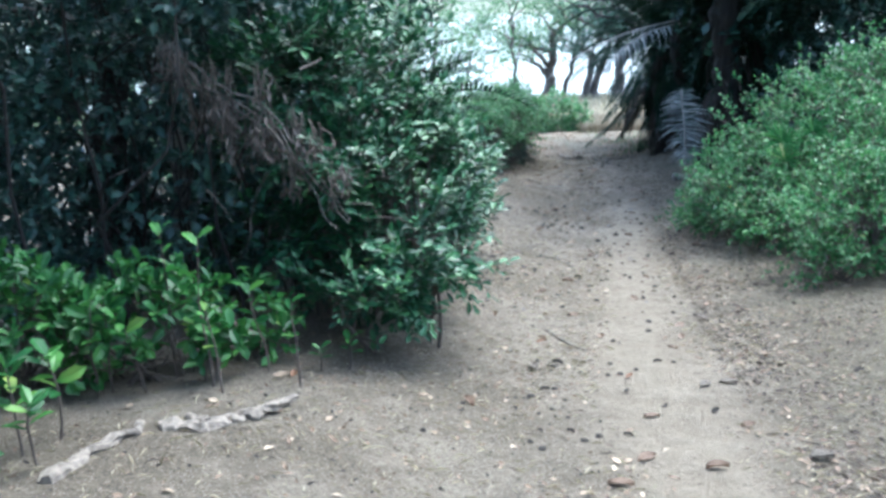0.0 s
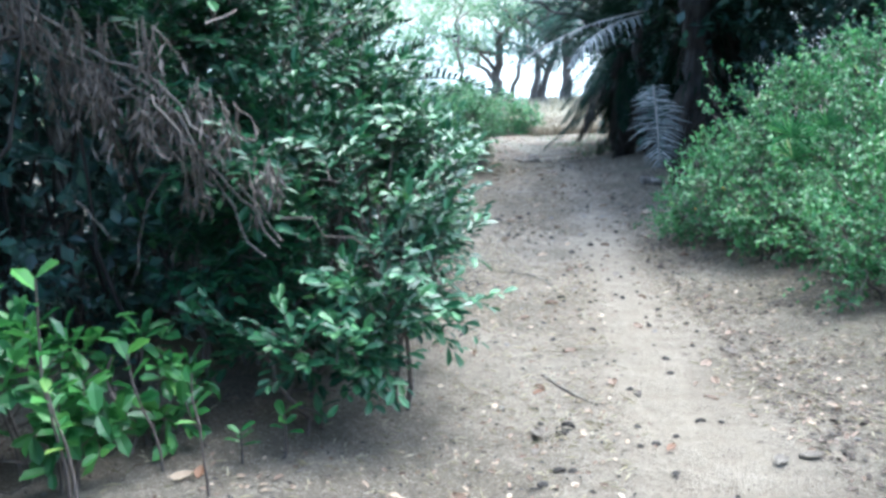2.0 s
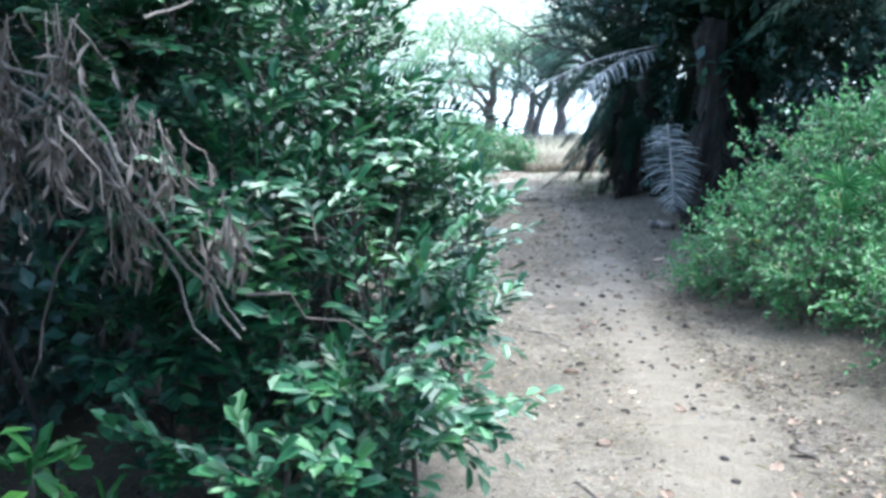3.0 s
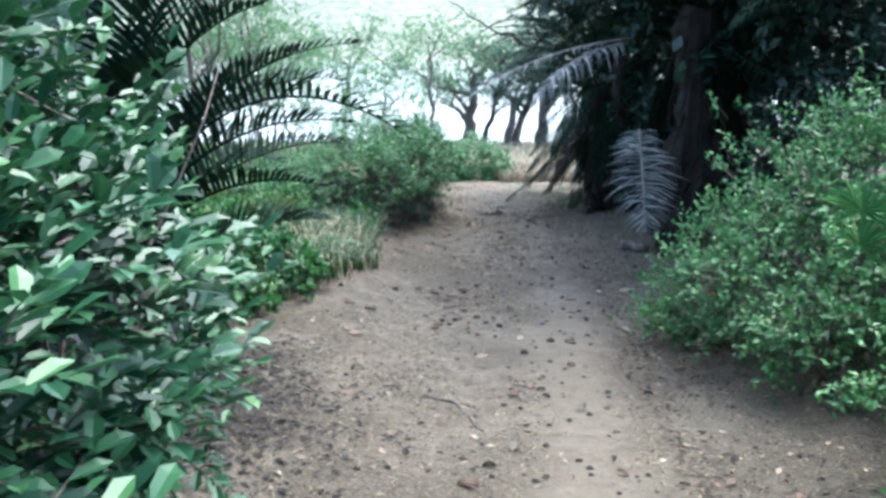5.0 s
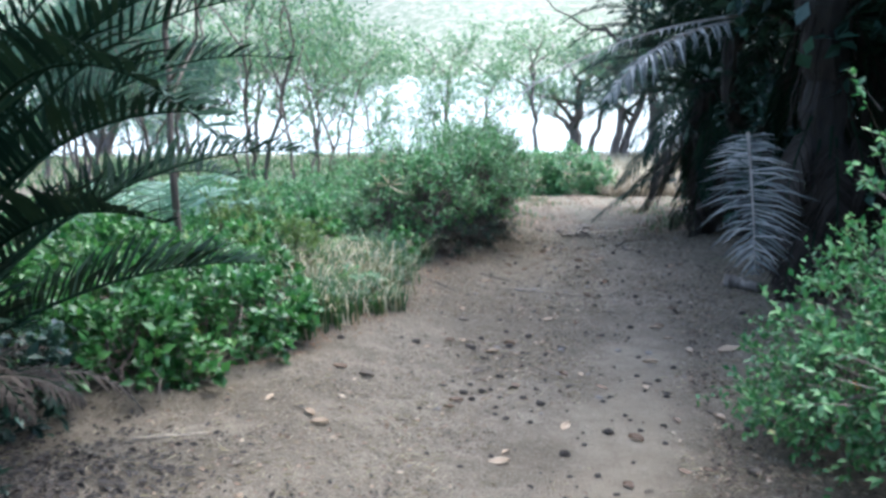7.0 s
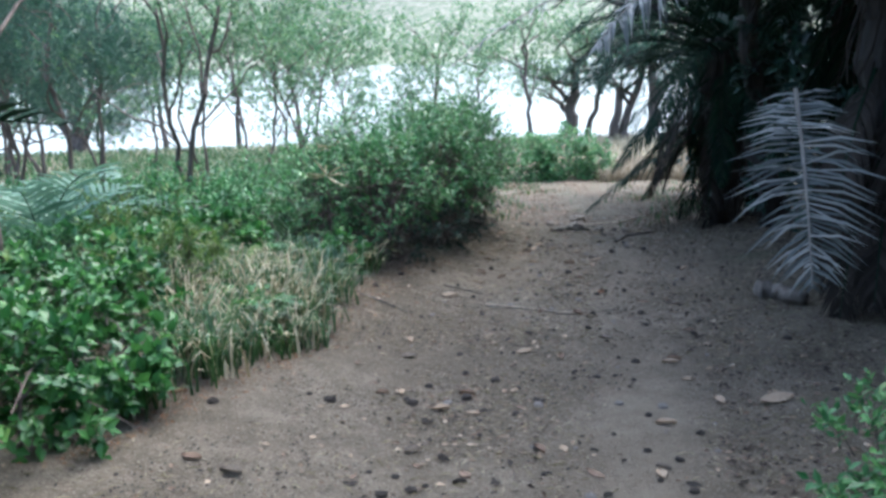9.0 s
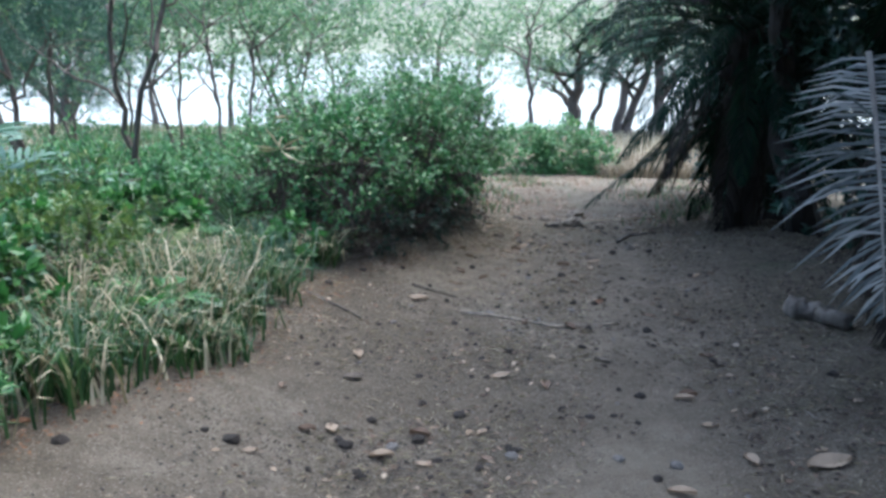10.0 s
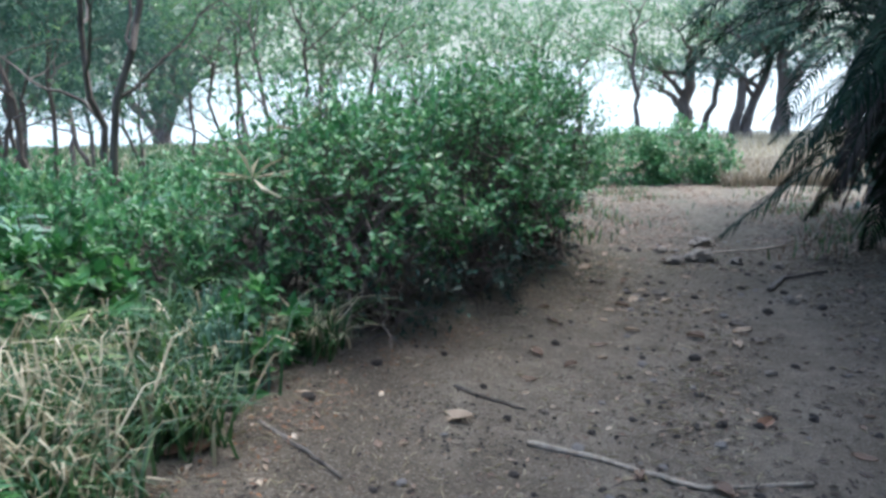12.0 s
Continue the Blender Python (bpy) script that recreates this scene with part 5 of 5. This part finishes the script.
def litter(name, label, count, spread, y0, y1, size, material, width=0.4):
    y = rng.uniform(y0, y1, count)
    x = np.interp(y, PATH_Y, PATH_X) + rng.normal(0, spread, count)
    n = np.array([noise.noise(Vector((a * 0.9, b * 0.9, 7.0))) for a, b in zip(x, y)])
    ty, tx = zip(*sorted(TREAD))
    keep = (n > rng.uniform(-0.5, 0.35, count)) & (np.abs(x - np.interp(y, ty, tx)) > 0.32 * rng.uniform(0, 1, count) ** 0.3)
    x, y = x[keep], y[keep]
    p = np.stack([x, y, ground_z(x, y) + 0.006], 1)
    a = rng.normal(0, 1, (len(x), 3)) * [1, 1, 0.12]
    f = np.array([0, 0, 1.0]) + rng.normal(0, 0.3, (len(x), 3))
    L = size * rng.uniform(0.4, 1.4, len(x))
    s = Soup()
    add_leaves(s, p, a, f, L, L * width)
    tagged(s.link(name, material), label, "leaf litter", kind="stuff")


litter("leaf_litter", "scattered dry brown leaf litter", 16000, 1.5, 1.5, 22, 0.036, DRY)
litter("twig_litter", "scattered fine grey twigs", 9000, 1.5, 1.5, 20, 0.06, WOOD_PALE, 0.06)
litter("dark_litter", "scattered dark rotted leaf crumbs", 15000, 1.6, 1.5, 24, 0.026, CLOD)
litter("dark_litter", "dark leaf litter gathered under the palms", 7000, 1.7, 11, 22, 0.03, HUMUS, 0.5)
litter("far_litter", "brown leaf litter over the far path", 9000, 1.5, 19, 33, 0.075, DRY, 0.5)


def palm_litter():
    n = 15000
    y = rng.uniform(12.5, 27, n)
    x = np.interp(y, PATH_Y, PATH_X) + 3.0 * rng.uniform(0.0, 1.0, n) ** 0.7
    k = np.array([noise.noise(Vector((a * 1.1, b * 1.1, 11.0))) for a, b in zip(x, y)]) > rng.uniform(-0.6, 0.3, n)
    x, y = x[k], y[k]
    L = 0.034 * rng.uniform(0.4, 1.8, len(x))
    s = Soup()
    add_leaves(s, np.stack([x, y, ground_z(x, y) + 0.008], 1), rng.normal(0, 1, (len(x), 3)) * [1, 1, 0.12], np.array([0, 0, 1.0]) + rng.normal(0, 0.3, (len(x), 3)), L, L * 0.4)
    tagged(s.link("palm_litter", HUMUS), "dark rotting frond litter under the palms", "leaf litter", kind="stuff")


palm_litter()


def verge_litter():
    """Dry and rotting leaf bits beside the tread, on the side of the bright shrubs."""
    ty, tx = zip(*sorted(TREAD))
    for count, size, mat, nm in ((7000, 0.035, HUMUS, "dark rotting leaf bits beside the trodden strip"), (1300, 0.04, DRY, "brown dry leaf bits beside the trodden strip"), (2200, 0.07, WOOD_PALE, "fine grey twigs beside the trodden strip")):
        y = rng.uniform(1.5, 13, count)
        x = np.interp(y, ty, tx) + 0.4 + rng.exponential(0.75, count)
        k = np.array([noise.noise(Vector((a * 1.3, b * 1.3, 5.0))) for a, b in zip(x, y)]) > rng.uniform(-0.6, 0.35, count)
        x, y = x[k], y[k]
        L = size * rng.uniform(0.4, 1.5, len(x))
        s = Soup()
        add_leaves(s, np.stack([x, y, ground_z(x, y) + 0.007], 1), rng.normal(0, 1, (len(x), 3)) * [1, 1, 0.15], np.array([0, 0, 1.0]) + rng.normal(0, 0.35, (len(x), 3)), L, L * (0.07 if mat is WOOD_PALE else 0.45))
        tagged(s.link("verge_litter", mat), nm, "leaf litter", kind="stuff")


verge_litter()


def rock(x, y, size, flat, label):
    me = bpy.data.meshes.new("rock")
    bm = bmesh.new()
    bmesh.ops.create_icosphere(bm, subdivisions=3, radius=0.5)
    off = Vector((x, y, 3.0))
    for v in bm.verts:
        v.co *= 1 + 0.7 * noise.noise(v.co * 2.3 + off) + 0.3 * noise.noise(v.co * 6 + off)
        v.co.z *= flat
    bm.to_mesh(me)
    bm.free()
    me.materials.append(ROCK)
    ob = tagged(new("rock", me), label, "rock")
    ob.matrix_basis = pose(x, y, float(ground_z(x, y)) + size * flat * 0.3, 4, -5, x * 77) @ Matrix.Diagonal((size * 1.3, size, size, 1))


for x, y, z in ((2.75, 19.0, 0.2), (3.0, 19.3, 0.3), (3.3, 19.1, 0.16), (2.7, 19.8, 0.16), (3.15, 20.3, 0.3), (3.6, 18.8, 0.15), (2.5, 17.4, 0.11), (3.35, 17.2, 0.13), (2.9, 15.6, 0.08)):
    rock(x, y, z * 0.7, 0.6, "flat grey-brown rock set in the path")

litter("grass_crumbs", "scattered bits of dry grass", 34000, 1.6, 1.5, 20, 0.055, STRAW, 0.1)
litter("pale_litter", "scattered pale broken leaf bits", 2200, 1.6, 1.5, 22, 0.045, PALE_LEAF, 0.5)


def edge_litter():
    n = 16000
    y = rng.uniform(6.0, 15, n)
    x = np.interp(y, PATH_Y, PATH_X) - rng.uniform(0.3, 1.6, n) - 1.2 * ease((9.8 - y) / 1.5) * rng.uniform(0, 1, n)
    k = np.array([noise.noise(Vector((a * 1.6, b * 1.6, 4.0))) for a, b in zip(x, y)]) > rng.uniform(-0.1, 0.45, n)
    x, y = x[k], y[k]
    L = rng.uniform(0.006, 0.026, len(x))
    s = Soup()
    add_leaves(s, np.stack([x, y, ground_z(x, y) + 0.005], 1), rng.normal(0, 1, (len(x), 3)) * [1, 1, 0.12], np.array([0, 0, 1.0]) + rng.normal(0, 0.4, (len(x), 3)), L, L * 0.5)
    tagged(s.link("edge_litter", CLOD), "dark rotting leaf litter along the path edge", "leaf litter", kind="stuff")


edge_litter()


def far_verge():
    n = 9000
    y = rng.uniform(19.0, 34, n)
    side = rng.uniform(0, 1, n) < 0.5
    x = np.interp(y, PATH_Y, PATH_X) + np.where(side, -1.0 - rng.exponential(0.8, n), 1.1 + rng.exponential(0.9, n)) + rng.normal(0, 0.35, n)
    k = np.array([noise.noise(Vector((a * 0.9, b * 0.6, 9.0))) for a, b in zip(x, y)]) > rng.uniform(-0.1, 0.5, n)
    x, y = x[k], y[k]
    for part_of, mat, nm in ((0, GRASS, "short green grass along the far path"), (1, DRY, "brown dead grass along the far path")):
        m = (np.arange(len(x)) % 2) == part_of
        s = Soup()
        blades(s, np.stack([x[m], y[m], ground_z(x[m], y[m])], 1), 0.17, 0.008, 0.9)
        tagged(s.link("verge_grass", mat), nm, "grass", kind="stuff")


far_verge()


def single_leaf(x, y, size, turn, mesh, label):
    ob = tagged(new("fallen_leaf", mesh), label, "leaf")
    ob.matrix_basis = pose(x, y, float(ground_z(x, y)) + 0.004, 4, -6, turn) @ Matrix.Diagonal((size, size, size, 1))


pale, rust = leaf_mesh("fallen_leaf", PALE_LEAF, 0.05), leaf_mesh("fallen_leaf", RUST, 0.3)
for x, y, z, a in ((1.41, 14.78, 0.17, -15), (3.36, 12.26, 0.2, 10), (1.48, 9.99, 0.13, 5), (1.95, 18.3, 0.15, 30), (2.3, 17.2, 0.12, 70), (2.9, 16.4, 0.13, 20), (1.9, 10.6, 0.11, 60), (2.0, 13.3, 0.12, 15), (-0.05, 12.0, 0.1, 40), (-0.85, 3.7, 0.09, 10)):
    single_leaf(x, y, z, a, pale, "large pale dead leaf on the path")
for x, y, z, a in ((0.55, 13.92, 0.14, 30), (0.62, 13.98, 0.1, 80), (0.55, 5.0, 0.06, 20), (2.75, 14.95, 0.12, 50), (-0.8, 3.75, 0.07, 90), (0.1, 11.9, 0.09, 0), (0.95, 4.2, 0.06, 40)):
    single_leaf(x, y, z, a, rust, "rust-orange dead leaf on the earth")


def rust_edge():
    n = 1300
    y = rng.uniform(11, 16, n)
    x = np.interp(y, [11, 12.5, 14, 15, 16], [-0.25, 0.4, 0.65, 0.85, 1.2]) + rng.normal(0.1, 0.1, n)
    L = rng.uniform(0.008, 0.035, n)
    s = Soup()
    add_leaves(s, np.stack([x, y, ground_z(x, y) + 0.005], 1), rng.normal(0, 1, (n, 3)) * [1, 1, 0.15], np.array([0, 0, 1.0]) + rng.normal(0, 0.3, (n, 3)), L, L * 0.4)
    tagged(s.link("rusty_litter", RUST), "rust-brown leaf crumbs along the grass edge", "leaf litter", kind="stuff")


rust_edge()


def dry_sprig(x, y, z, size, count):
    g = np.array([x, y, z])
    t = thing("dry_sprig", "dry straw-coloured sprig caught in the bush", "sprig", g)
    s = Soup()
    a = rng.uniform(0, 2 * np.pi, count)
    d = np.stack([np.cos(a), np.sin(a) * 0.6, rng.uniform(-0.3, 0.7, count)], 1)
    L = size * rng.uniform(0.6, 1.2, count)
    for k in range(count):
        s = Soup()
        add_leaves(s, g[None], d[k:k + 1], rng.normal(0, 1, (1, 3)) + [0, -0.5, 0.6], L[k], L[k] * 0.065)
        s.link("blade", STRAW, t, base=g)
    st = Soup()
    tube(st, bend((x, y, float(ground_z(x, y))), g, 5, 0.05), np.linspace(0.006, 0.003, 5), 5)
    st.link("stalk", STICK, t, base=g)


for x, y, z, q in ((0.3, 15.4, -0.78, 0.28), (0.75, 16.2, -0.62, 0.24), (0.95, 16.3, -1.0, 0.22), (1.25, 17.2, -0.58, 0.22), (0.2, 16.4, -0.62, 0.26), (1.5, 18.0, -0.65, 0.2)):
    dry_sprig(x, y, z, q, 9)


def hollow_litter():
    """Rotting leaves under the young palm, coloured darker to give the hollow's shade."""
    n = 12000
    x, y = rng.normal(-0.6, 0.45, n), rng.normal(7.9, 0.75, n)
    L = 0.04 * rng.uniform(0.4, 1.6, n)
    s = Soup()
    add_leaves(s, np.stack([x, y, ground_z(x, y) + 0.008], 1), rng.normal(0, 1, (n, 3)) * [1, 1, 0.15], np.array([0, 0, 1.0]) + rng.normal(0, 0.35, (n, 3)), L, L * 0.5)
    tagged(s.link("hollow_litter", CLOD), "rotting leaf litter darkened for shade under the young palm", "leaf litter", kind="stuff")


hollow_litter()
